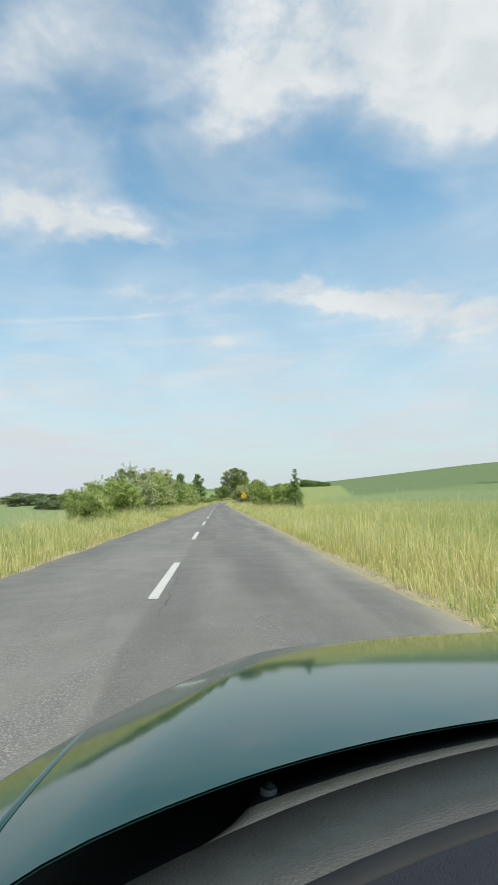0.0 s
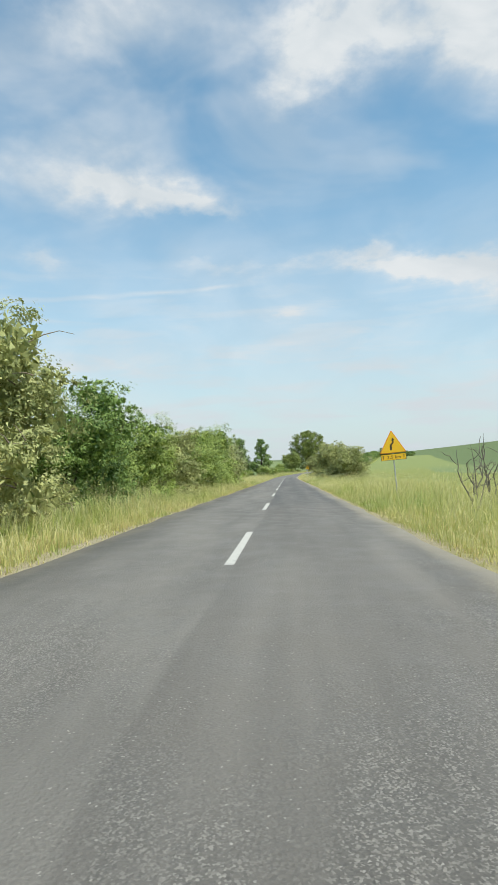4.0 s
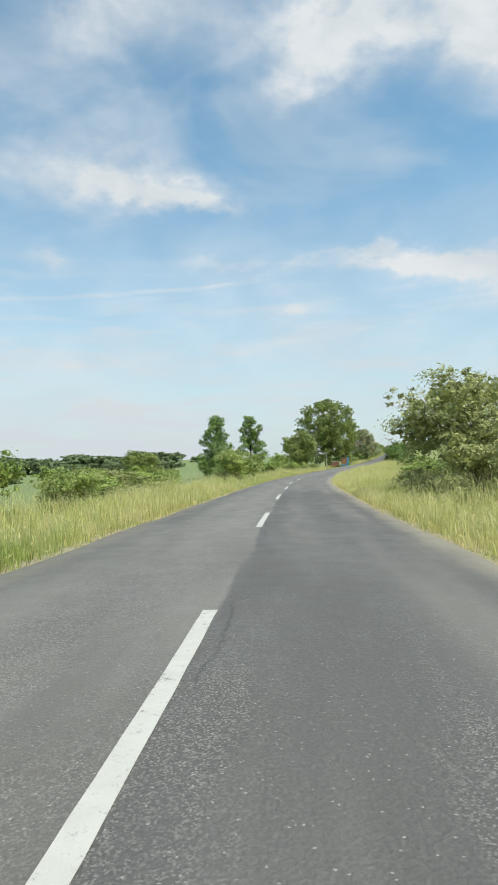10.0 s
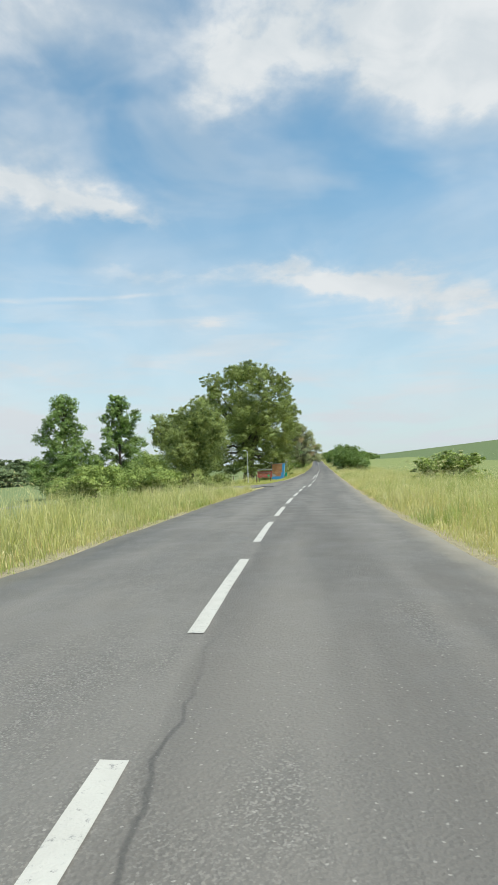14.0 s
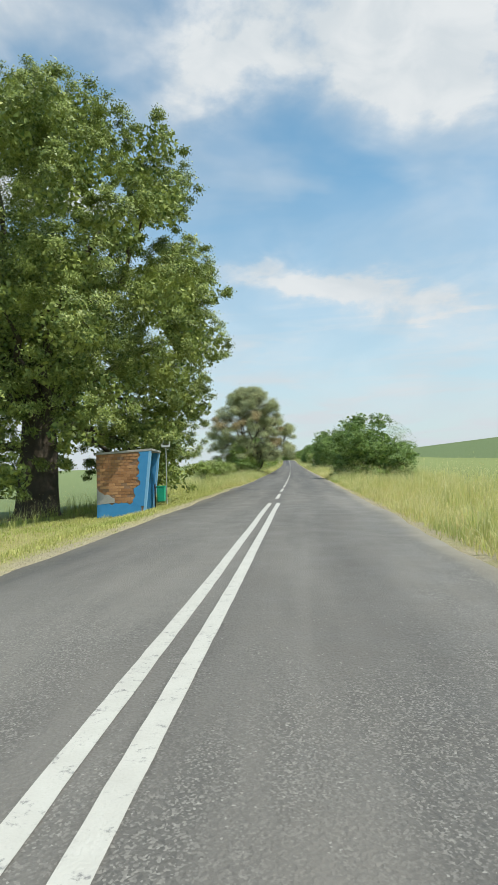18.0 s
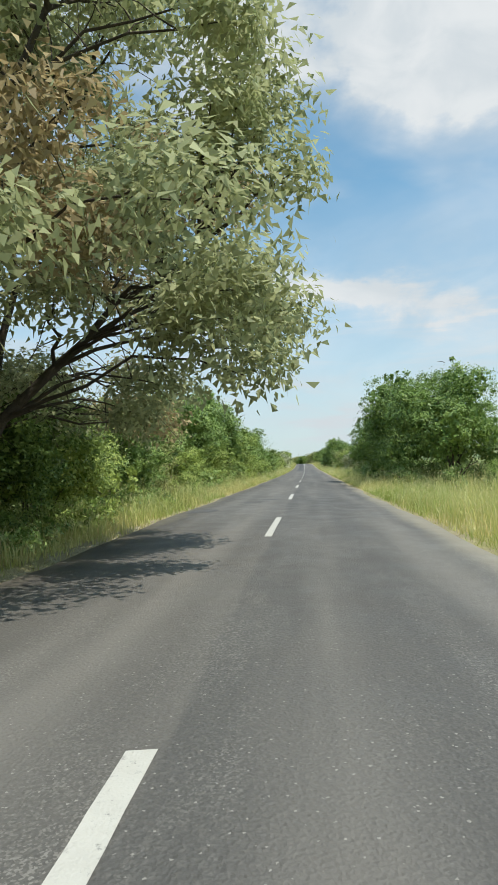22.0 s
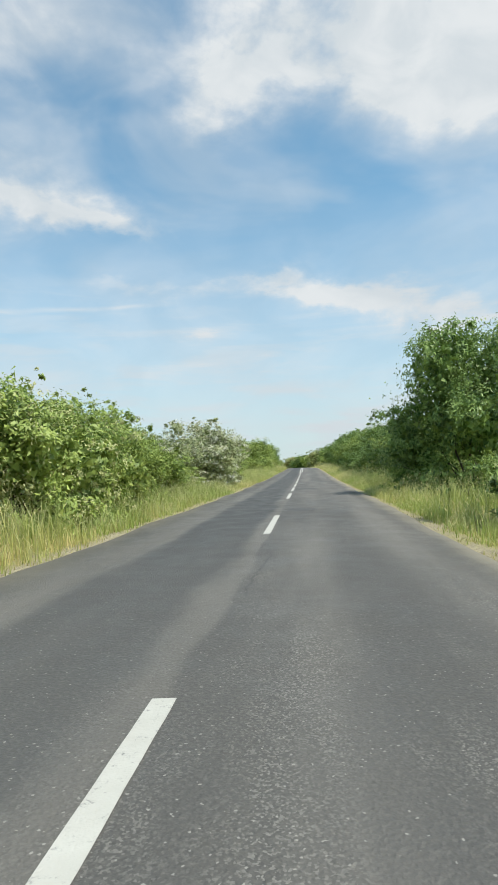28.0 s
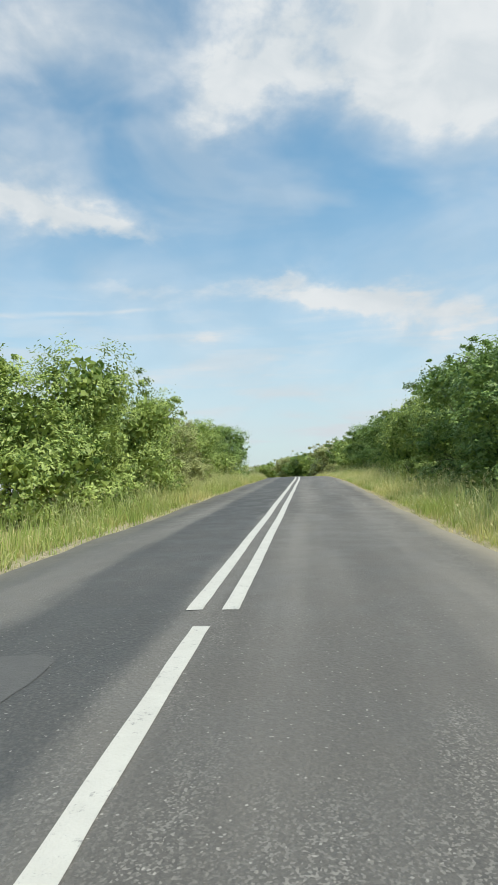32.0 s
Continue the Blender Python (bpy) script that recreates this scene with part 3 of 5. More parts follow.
# ---- grass ----
def grass_mesh(name, side, s0, s1, count, mat, u_near, u_far, tall, seed, power=1.6, width=.02, skip=(), stems=.0):
    """bent blades in tufts, and among them a share of thin stems with nodding seed heads"""
    rng = np.random.default_rng(seed)
    # tufts: gather the blades round common feet
    tuft = rng.integers(0, count // 7, count)
    s = (s0 + (tuft * 0.61803398875 % 1) * (s1 - s0)) + rng.normal(0, .12, count)
    u01 = np.random.default_rng(seed + 5).uniform(0, 1, count // 7 + 1)[tuft] ** power
    edge = EDGE_R if side > 0 else EDGE_L
    u = side * (edge + u_near + u01 * (u_far - u_near) + rng.normal(0, .11, count))
    keep = np.abs(u) > edge + .02
    for a, b, lo in skip:
        keep &= ~((s > a) & (s < b) & (np.abs(u) < lo))
    s, u = s[keep], u[keep]
    n = len(s)
    d = np.abs(u) - edge
    wave = .62 + .55 * (np.sin(s * .21 + u) * np.sin(s * .083 + 1) * .5 + .5) + .22 * np.sin(s * 1.3 + u * 2.1) * np.sin(s * .57 - u * 1.4)
    h = np.interp(d, [0, .3, .8, 2, 6], [.10, .24, .56, .88, .86]) * tall * wave * rng.uniform(.5, 1.2, n)
    base = world(s, u, -.03)
    lean = rng.uniform(0, 2 * math.pi, n)
    bend = h * rng.uniform(.15, .95, n)
    way_ = np.stack([np.cos(lean), np.sin(lean), 0 * lean], -1)
    face = lean + rng.uniform(-.9, .9, n) + math.pi / 2
    flat_ = np.stack([np.cos(face), np.sin(face), 0 * face], -1)
    up = np.array([0, 0, 1.0])
    stalk = rng.random(n) < stems
    vs, fs, us, done = [], [], [], 0

    def add(rows, faces, heights, mark):
        nonlocal done
        m, k = len(rows[0]), len(rows)
        vs.append(np.stack(rows, 1).reshape(-1, 3))
        fs.append((done + np.arange(m)[:, None, None] * k + np.array(faces)[None]).reshape(-1, 3))
        us.append(np.tile(np.stack([np.full(k, mark), heights], -1), (m, 1)))
        done += m * k

    k = ~stalk
    w = (width * rng.uniform(.6, 1.4, n))[:, None]
    B, H, E, W, P = base[k], h[k][:, None], bend[k][:, None], way_[k], flat_[k] * w[k] / 2
    mid = B + W * E * .28 + up * H * .62
    tip = B + W * E + up * H * (1 - .35 * (E / H) ** 2)
    add([B - P, B + P, mid + P * .8, mid - P * .8, tip], [(0, 1, 2), (0, 2, 3), (3, 2, 4)], [0, 0, .6, .6, 1], 0.0)
    if stalk.any():
        B, H, E, W, P = base[stalk], h[stalk][:, None] * 1.22, bend[stalk][:, None] * .5, way_[stalk], flat_[stalk]
        top = B + W * E * .5 + up * H
        add([B - P * .004, B + P * .004, top], [(0, 1, 2)], [0, 0, 1], 0.0)
        size = rng.uniform(.07, .15, len(B))[:, None]
        droop = rng.uniform(-.3, .8, len(B))[:, None]
        out = W * .55 + up * droop
        wide = P * size * rng.uniform(.05, .09, len(B))[:, None]
        start = top - (W * .5 * E / H + up) * size * .3
        add([start, start + out * size * .5 + wide, start + out * size, start + out * size * .5 - wide], [(0, 1, 2), (0, 2, 3)], [1, 1, 1, 1], 1.0)
    return mesh_from(name, np.concatenate(vs), np.concatenate(fs), mat, np.concatenate(us))


def grass(name, label, *args, **kw):
    return tagged(new(name, grass_mesh(name, *args, **kw)), label, "grass", kind="stuff")


BARE = ((JUNCTION[0] - 4, JUNCTION[1] + 4, 9), (JUNCTION[0] - 1, JUNCTION[1] + 6, 40), (362, 414, 9.0))
grass("meadow_grass", "tall seeding meadow grass, green and straw yellow, on the verge", 1, -6, 730, 300000, GRASS, .35, 11, 1.22, 11, 1.9, .016, stems=.42)
grass("meadow_grass", "tall seeding meadow grass on the verge before bushes", -1, -6, 730, 265000, GRASS, .3, 8, 1.22, 12, 1.7, .016, skip=BARE, stems=.42)
grass("dry_grass", "short dry straw-coloured grass along the asphalt edge", 1, -6, 730, 90000, GRASS_DRY, 0, 2.2, .6, 13, 1.2, .014)
grass("dry_grass", "short dry straw-coloured grass along the asphalt edge by the junction", -1, -6, 730, 85000, GRASS_DRY, 0, 2.0, .6, 14, 1.2, .014, skip=((JUNCTION[0] - 4, JUNCTION[1] + 4, 9), (364, 412, 6)))

grass("mown_grass", "short mown yellow-green grass round the bus shelter", -1, 360, 416, 62000, GRASS_MOWN, .05, 9, .19, 15, 1.0, .013)


# ---- trees and bushes ----
def leaf_arrays(rng, lobes, count, size, clump=.22, per=48, droop=.25, hollow=.66, floor=None):
    """many small leaves gathered in clumps on the skins of lobes (x, y, z, rx, ry, rz)"""
    L = np.asarray(lobes, float)
    area = (L[:, 3] * L[:, 4] + L[:, 3] * L[:, 5] + L[:, 4] * L[:, 5])
    nc = max(8, count // per)
    which = rng.choice(len(L), nc, p=area / area.sum())
    d = rng.normal(size=(nc, 3))
    d /= np.linalg.norm(d, axis=1)[:, None]
    d[:, 2] = np.where((d[:, 2] < -.35) & (rng.random(nc) < .6), -d[:, 2], d[:, 2])
    rad = hollow + (1.0 - hollow) * rng.random(nc) ** .6
    rad *= 1 + rng.normal(0, .03, nc)
    c = L[which, :3] + d * L[which, 3:] * rad[:, None]
    spread = clump * np.cbrt(L[which, 3] * L[which, 4] * L[which, 5])
    w = rng.integers(0, nc, count)
    off = rng.normal(size=(count, 3)) * np.array([.55, .55, .38])
    p = c[w] + off * spread[w][:, None]
    out = d[w] * .9 + rng.normal(size=(count, 3)) * .45 + np.array([0, 0, .55])
    out /= np.linalg.norm(out, axis=1)[:, None]
    a = np.cross(out, rng.normal(size=(count, 3)))
    a[:, 2] -= droop
    a /= np.linalg.norm(a, axis=1)[:, None] + 1e-9
    b = np.cross(out, a)
    k = size * rng.uniform(.7, 1.25, count)
    if floor is not None:
        ok = p[:, 2] > floor
        p, a, b, k = p[ok], a[ok], b[ok], k[ok]
    n = len(p)
    skew = rng.uniform(-.25, .25, n)[:, None]
    v = np.zeros((n, 3, 3))
    v[:, 0] = p - a * k[:, None] * (.45 + skew) + b * k[:, None] * .36
    v[:, 1] = p - a * k[:, None] * (.45 - skew) - b * k[:, None] * .36
    v[:, 2] = p + a * k[:, None] * .75
    return v.reshape(-1, 3), np.arange(n * 3).reshape(-1, 3)


def core_arrays(rng, lobes, k=.7, floor=.0, size=.42, density=3.0):
    """the dense shaded inside of a crown: larger leaves strewn through the lobes, well under the skin"""
    L = np.asarray(lobes, float)
    vol = L[:, 3] * L[:, 4] * L[:, 5]
    n = int(density * (L[:, 3] * L[:, 4] + L[:, 3] * L[:, 5] + L[:, 4] * L[:, 5]).sum() / size ** 2)
    w = rng.choice(len(L), n, p=vol / vol.sum())
    d = rng.normal(size=(n, 3))
    d /= np.linalg.norm(d, axis=1)[:, None]
    p = L[w, :3] + d * L[w, 3:] * (k * rng.random(n) ** .4)[:, None]
    p = p[p[:, 2] > floor + size * .4]
    n = len(p)
    a, c = rng.normal(size=(n, 3)), rng.normal(size=(n, 3))
    a /= np.linalg.norm(a, axis=1)[:, None]
    c = np.cross(a, c)
    c /= np.linalg.norm(c, axis=1)[:, None]
    v = np.stack([p - a * size * .5 + c * size * .5, p - a * size * .5 - c * size * .5, p + a * size * .6], 1)
    return v.reshape(-1, 3), np.arange(n * 3).reshape(-1, 3)


def crown_mesh(v, f, core, mat):
    if core is None:
        return mesh_from("crown", v, f, mat)
    cv, cf = core
    return mesh_from("crown", np.concatenate([v, cv]), np.concatenate([f, cf + len(v)]), mat)


def limb(rng, p0, p1, r0, r1, bows=5, wander=.08):
    p0, p1 = np.asarray(p0, float), np.asarray(p1, float)
    k = np.linspace(0, 1, bows + 1)
    size = np.linalg.norm(p1 - p0)
    pts = p0 + (p1 - p0) * k[:, None] + rng.normal(0, wander * size / 2.5, (bows + 1, 3)) * np.sin(k * math.pi)[:, None]
    pts[:, 2] += .10 * size * np.sin(k * math.pi)
    return pts, r0 + (r1 - r0) * k ** .8


def lobed(rng, w, h, foot, n, round_=.5):
    """a heap of overlapping lobes about w wide and h high, with clear space foot below"""
    out = [(0, 0, foot + (h - foot) * .48, w * .40, w * .40, (h - foot) * .44)]
    for i in range(n):
        a = 2 * math.pi * (i + rng.uniform(0, .8)) / n
        z = foot + (h - foot) * rng.uniform(.25, .80)
        far = w * .34 * (1 - .55 * max(0, (z - foot) / (h - foot) - round_))
        r = w * rng.uniform(.15, .23)
        out.append((math.cos(a) * far, math.sin(a) * far, z, r, r, r * rng.uniform(.7, 1.05)))
    if foot < .5:
        for i in range(9):      # a skirt of foliage down to the grass
            a = 2 * math.pi * (i + rng.uniform(0, .6)) / 9
            r = w * rng.uniform(.12, .18)
            out.append((math.cos(a) * w * .36, math.sin(a) * w * .36, r * .55, r, r, r * .85))
    for i in range(3):
        a = rng.uniform(0, 6.28)
        r = w * rng.uniform(.11, .17)
        out.append((math.cos(a) * w * .16, math.sin(a) * w * .16, h - r * 1.0, r, r, r))
    # smaller bosses on the lobes, and upright shoots along the top
    for x, y, z, rx, ry, rz in out[1:]:
        for i in range(2):
            d = rng.normal(size=3) + np.array([x, y, 0]) / (w * .4) + np.array([0, 0, .5])
            d /= np.linalg.norm(d)
            r = rx * rng.uniform(.32, .5)
            out.append((x + d[0] * rx * .9, y + d[1] * ry * .9, max(z + d[2] * rz * .9, r * .6), r, r, r * .9))
    for i in range(16):
        a, q = rng.uniform(0, 6.28), math.sqrt(rng.random())
        z = foot + (h - foot) * (.93 - .42 * q ** 2)
        r = w * rng.uniform(.022, .04)
        out.append((math.cos(a) * w * .42 * q, math.sin(a) * w * .42 * q, z + r, r, r, r * rng.uniform(2, 3.6)))
    return out


def timber(runs, fine_, ob, bark, sides, name):
    """trunk, limbs or stems, each a part of its own, and the thin twigs together"""
    for i, run in enumerate(runs):
        part("trunk" if name == "limb" and i == 0 else name, tubes(name, [run], bark, sides), None, ob)
    if fine_:
        tagged(part("twig_tangle", tubes("twig_tangle", fine_, bark, 4), None, ob, "thin bare twigs"), kind="stuff")


def woody(name, seed, w, h, foot, leaf, count, size, stems, stem_r, lobes=8, extra=None, bark=None, clump=.25, hollow=.72, reach=.55, twigs=0, per=58, round_=.5, core=.68):
    """a bush or tree at the origin, with stems and a crown; extra: (material name, count, size, part name)"""
    rng = np.random.default_rng(seed)
    ob = thing(name, Matrix(), "", "")
    lb = lobed(rng, w, h, foot, lobes, round_)
    runs, fine_ = [], []
    if stems == 1:
        fork = max(foot * .9, h * .14)
        pts, rad = limb(rng, (0, 0, -.25), (rng.normal(0, .03) * h, rng.normal(0, .03) * h, fork), stem_r * 1.25, stem_r * .85, 4, .03)
        rad[0] *= 1.25
        runs.append((pts, rad))
        for l in lb[:12]:
            runs.append(limb(rng, pts[-1] - np.array([0, 0, .12 * fork]), np.array(l[:3]) * np.array([reach, reach, 1]), stem_r * .5, stem_r * .08, 6))
    else:
        for i in range(stems):
            l = lb[i % len(lb)]
            a = rng.uniform(0, 6.28)
            runs.append(limb(rng, (math.cos(a) * stem_r * .4, math.sin(a) * stem_r * .4, -.2), np.array(l[:3]) * np.array([reach, reach, .95]), stem_r * rng.uniform(.6, 1), stem_r * .15, 6))
    for i in range(twigs):
        l = lb[int(rng.integers(0, len(lb)))]
        d = rng.normal(size=3)
        d[2] = abs(d[2]) * 1.2
        d /= np.linalg.norm(d)
        c = np.array(l[:3])
        fine_.append(limb(rng, c + d * np.array(l[3:]) * .3, c + d * np.array(l[3:]) * rng.uniform(1.1, 1.45), .018, .005, 3))
    timber(runs, fine_, ob, bark or BARK, 8 if stems == 1 else 5, "limb" if stems == 1 else "stem")
    v, f = leaf_arrays(rng, lb, count, size, clump, per, hollow=hollow, floor=.05)
    part("crown", crown_mesh(v, f, core_arrays(rng, lb[:lobes + 13], core * .93, size=w * .032) if core else None, LEAF[leaf]), None, ob)
    if extra:
        v, f = leaf_arrays(rng, [(x, y, z, a * 1.04, b * 1.04, c * 1.04) for x, y, z, a, b, c in lb], extra[1], extra[2], clump * .8, 14, hollow=.95, floor=.3)
        part(extra[3], mesh_from(extra[3], v, f, LEAF[extra[0]]), None, ob, "clusters of small pale blossom")
    return ob, w, h


LABELS = {
    "hawthorn": "dense fresh-green hawthorn bush growing from the roadside grass",
    "dark": "tall dense dark-green leafy shrub at the roadside",
    "pale": "pale grey-green shrub with bare brownish twigs in the verge",
    "bloom": "leafy shrub covered in white blossom beside the road",
    "elder": "low shrub with creamy yellow flower heads in tall grass",
    "olive": "olive-green bush with thin twigs poking from the top",
    "round": "round leafy tree with dense crown down to the grass",
    "far": "dark distant leafy tree at a field edge",
}
proto = {}


def stock(kind, far=False):
    """the bushes built once of a kind; far: those that stand well off the road, with fewer and larger leaves"""
    key = kind + ("_off" if far else "")
    if key not in proto:
        k, q = (.30, 1.75) if far else (1, 1)

        def make(seed, w, h, foot, leaf, count, size, stems, r, lobes, extra=None, **kw):
            if extra:
                extra = (extra[0], int(extra[1] * k), extra[2] * q, extra[3])
            return woody("tree" if stems == 1 else "bush", seed, w, h, foot, leaf, int(count * k), size * q, stems, r, lobes, extra, **kw)

        if kind == "hawthorn":
            proto[key] = [make(21 + i, 6 + .3 * i, 5 - .2 * i, .1, "hawthorn", 37000, .088, 9, .06, 11) for i in range(3)]
        elif kind == "dark":
            proto[key] = [make(31 + i, 6.6, 6.2, .15, "dark", 39000, .098, 8, .08, 12, twigs=25) for i in range(3)]
        elif kind == "pale":
            proto[key] = [make(41, 5.4, 5, .1, "pale", 22000, .085, 14, .05, 9, bark=TWIG, twigs=150, hollow=.5, core=.5)]
        elif kind == "olive":
            proto[key] = [make(45 + i, 6, 5, .1, "olive", 34000, .085, 10, .06, 11, bark=TWIG, twigs=90) for i in range(2)]
        elif kind == "bloom":
            proto[key] = [make(51 + i, 5.4, 4.4, .1, "pale", 28000, .095, 9, .06, 10, ("bloom", 9500, .08, "blossom")) for i in range(2)]
        elif kind == "elder":
            proto[key] = [make(55, 4.4, 2.8, .05, "hawthorn", 23000, .085, 9, .05, 9, ("elder", 6000, .055, "blossom"))]
        elif kind == "round":
            proto[key] = [make(61, 9, 9, .3, "big", 80000, .135, 1, .24, 16, core=.7)]
        elif kind == "far":
            proto[key] = [woody("tree", 65 + i, 11, 9, .4, "far", 6500, .55, 1, .3, 10) for i in range(2)]
        for ob, w, h in proto[key]:
            ob.matrix_basis = pose(0, -600, -40)
    return proto[key]


planted = [0]
TREES = ("round", "far")
used = set()


def plant(kind, s, u, w, h, label="", lift=0.0, name=""):
    """one bush or tree of that kind, w wide and h high, standing on the ground at station s, offset u"""
    i = planted[0] = planted[0] + 1
    kin = stock(kind, abs(u) > 10.9 and kind not in ("round", "far"))
    ob, w0, h0 = kin[i % len(kin)]
    m = Matrix.Translation(spot(s, u, lift - .05)) @ Matrix.Rotation(i * 2.4, 4, "Z") @ Matrix.Diagonal((w / w0, w / w0, h / h0, 1))
    if ob not in used:
        used.add(ob)
        ob.matrix_basis = m
        c = ob
    else:
        made = {}
        for o in (ob, *ob.children):
            made[o] = o.copy()
            scene.collection.objects.link(made[o])
            if o.parent:
                made[o].parent = made[o.parent]
        c = made[ob]
        c.matrix_basis = m
    return tagged(c, label or LABELS[kind], "tree" if kind in TREES else "bush", "roadside " + ("trees" if kind in TREES else "bushes"))


# ---- roadside things ----
def plain(name, c1, c2, rough=.6, metal=0.0, scale=6, bump=.004, spec=.4, coat=0.0):
    return material(name, lambda nt: blend(nt, fuzz(nt, place(nt), scale, 5, .65), c1, c2), rough, lambda nt: (fuzz(nt, place(nt), scale * 6, 4), bump), metal, spec, coat)


SIGN_YELLOW = plain("sign_yellow", (.80, .44, .015), (.86, .52, .03), .4)
SIGN_RED = plain("sign_red_rim", (.72, .17, .02), (.80, .25, .03), .4)
SIGN_BLACK = plain("sign_black", (.025, .02, .015), (.05, .04, .03), .5)
STEEL = plain("galvanised_steel", (.42, .43, .43), (.58, .59, .58), .45, .6, 12)
BLUE = plain("faded_blue_paint", (.03, .19, .42), (.06, .27, .52), .65, 0, 3)
BLUE_PALE = plain("sky_blue_paint", (.15, .36, .58), (.24, .46, .66), .6, 0, 5)
BRICK = material("red_brick", lambda nt: blend(nt, node(nt, "ShaderNodeObjectInfo").outputs["Random"], (.27, .13, .06), blend(nt, fuzz(nt, place(nt), 14, 5, .7), (.42, .21, .095), (.52, .30, .15))), .9, lambda nt: (fuzz(nt, place(nt), 50, 5, .7), .01))
MORTAR = plain("pale_mortar", (.20, .12, .075), (.32, .20, .13), .95, 0, 12, .02)
CONCRETE = plain("grey_concrete", (.27, .26, .24), (.40, .39, .36), .9, 0, 5, .01)
BIN_GREEN = plain("green_plastic", (.01, .27, .16), (.02, .36, .22), .45)
WHITE = plain("white_plate", (.60, .61, .60), (.72, .72, .70), .5)
BOARD_RED = plain("faded_red_wood", (.25, .055, .04), (.36, .10, .075), .75, 0, 5, .01)
WOOD = plain("grey_brown_wood", (.12, .085, .05), (.21, .16, .10), .85, 0, 9, .02)
TAR_ROOF = plain("roof_felt", (.10, .095, .085), (.17, .16, .14), .95, 0, 8, .01)
LEAF_GREEN = plain("sign_green", (.01, .30, .12), (.02, .38, .17), .5)


def facing(s, u, turn=0.0, lift=0.0):
    """a pose on the ground at station s whose -y side looks back along the road"""
    return Matrix.Translation(spot(s, u, lift)) @ Matrix.Rotation(-heading(s) + radians(turn), 4, "Z")


def tube_bm(p0, p1, r, sides=10):
    bm = bmesh.new()
    d = Vector(p1) - Vector(p0)
    m = Matrix.Translation((Vector(p0) + Vector(p1)) / 2) @ d.to_track_quat("Z", "Y").to_matrix().to_4x4()
    bmesh.ops.create_cone(bm, cap_ends=True, segments=sides, radius1=r, radius2=r, depth=d.length, matrix=m)
    return bm


def rounded_triangle(side, cut):
    h = side * math.sqrt(3) / 2
    pts = []
    for k, (x, z) in enumerate(((-side / 2, 0), (side / 2, 0), (0, h))):
        cx_, cz_ = 0, h / 3
        d = Vector((cx_ - x, cz_ - z)).normalized() * cut * 2
        base = math.atan2(z - cz_, x - cx_)
        for j in range(-3, 4):
            a = base + radians(20 * j)
            pts.append((x + d.x + math.cos(a) * cut, z + d.y + math.sin(a) * cut))
    return pts


def flat_shape(pts, y, thick=.003):
    return prism(pts, y - thick, y)


def warning_sign(s, u, side, top, lean, symbol, plate, label):
    ob = thing("warning_sign", facing(s, u, 0, -.05) @ Matrix.Rotation(radians(lean), 4, "Y"), label, "road sign", "warning signs")
    h = side * math.sqrt(3) / 2
    z0 = top - h
    part("post", tube_bm((0, .035, -.3), (0, .035, top - h * .15), .03), STEEL, ob, "grey steel post")
    up = lambda pts: [(x, z + z0) for x, z in pts]
    part("panel", prism(up(rounded_triangle(side, .035)), -.012, .012), SIGN_RED, ob, "orange-red rimmed panel")
    part("face", flat_shape([(x * .93, (z - h / 3) * .93 + h / 3 + z0) for x, z in rounded_triangle(side, .03)], -.0165), SIGN_YELLOW, ob)
    for pts in symbol:
        part("symbol", flat_shape([(x * side, z * side + z0) for x, z in pts], -.0215), SIGN_BLACK, ob, "black symbol")
    for z in (z0 + .08, z0 + h * .5):
        part("clamp", box(-.05, .0125, z - .02, .05, .07, z + .02, .004), STEEL, ob)
    if plate:
        pl = part("plate", box(-side * .47, -.012, z0 - .30, side * .47, .012, z0 - .035, .006), SIGN_YELLOW, ob, "yellow distance plate with black edge")
        for a, b, c, d in ((-.47, -.30, .47, -.288), (-.47, -.047, .47, -.035), (-.47, -.30, -.457, -.035), (.457, -.30, .47, -.035)):
            part("rim", box(a * side, -.0165, z0 + b, c * side, -.0125, z0 + d), SIGN_BLACK, pl)
        for k in (-1, 1):
            part("arrow", flat_shape([(k * .385 * side + x, z0 - .17 + z) for x, z in ((-.012, -.07), (.012, -.07), (.012, .03), (.035, .03), (0, .085), (-.035, .03), (-.012, .03))], -.0165), SIGN_BLACK, pl)
        x = -.285
        for ch, wide in (("2", .115), (",", .06), ("5", .125), (" ", .04), ("k", .105), ("m", .16)):
            if ch != " ":
                cu = bpy.data.curves.new("letter", "FONT")
                cu.body, cu.size, cu.extrude = ch, .19, .002
                tx = new("letter", cu)
                me = bpy.data.meshes.new_from_object(tx)
                bpy.data.objects.remove(tx)
                me.materials.append(SIGN_BLACK)
                part("letter", me, None, pl).matrix_basis = pose(x, -.0155, z0 - .235, 90, 0, 0)
            x += wide
    return ob


BEND = [[(-.10, .12), (-.03, .12), (-.03, .30), (.055, .38), (.055, .47), (.09, .47), (.035, .58), (-.02, .47), (.012, .47), (.012, .405), (-.10, .30)]]
SIDE_LEFT = [[(-.065, .11), (.07, .11), (.07, .56), (0, .66), (-.065, .56)], [(-.25, .295), (-.066, .295), (-.066, .355), (-.25, .355)]]
warning_sign(112, 5.5, 1.14, 3.3, -4, BEND, True, "yellow triangular bends warning sign with distance plate in tall grass")
warning_sign(206, 4.65, .78, 2.95, 1.6, SIDE_LEFT, False, "yellow triangular side road warning sign on a thin steel post")


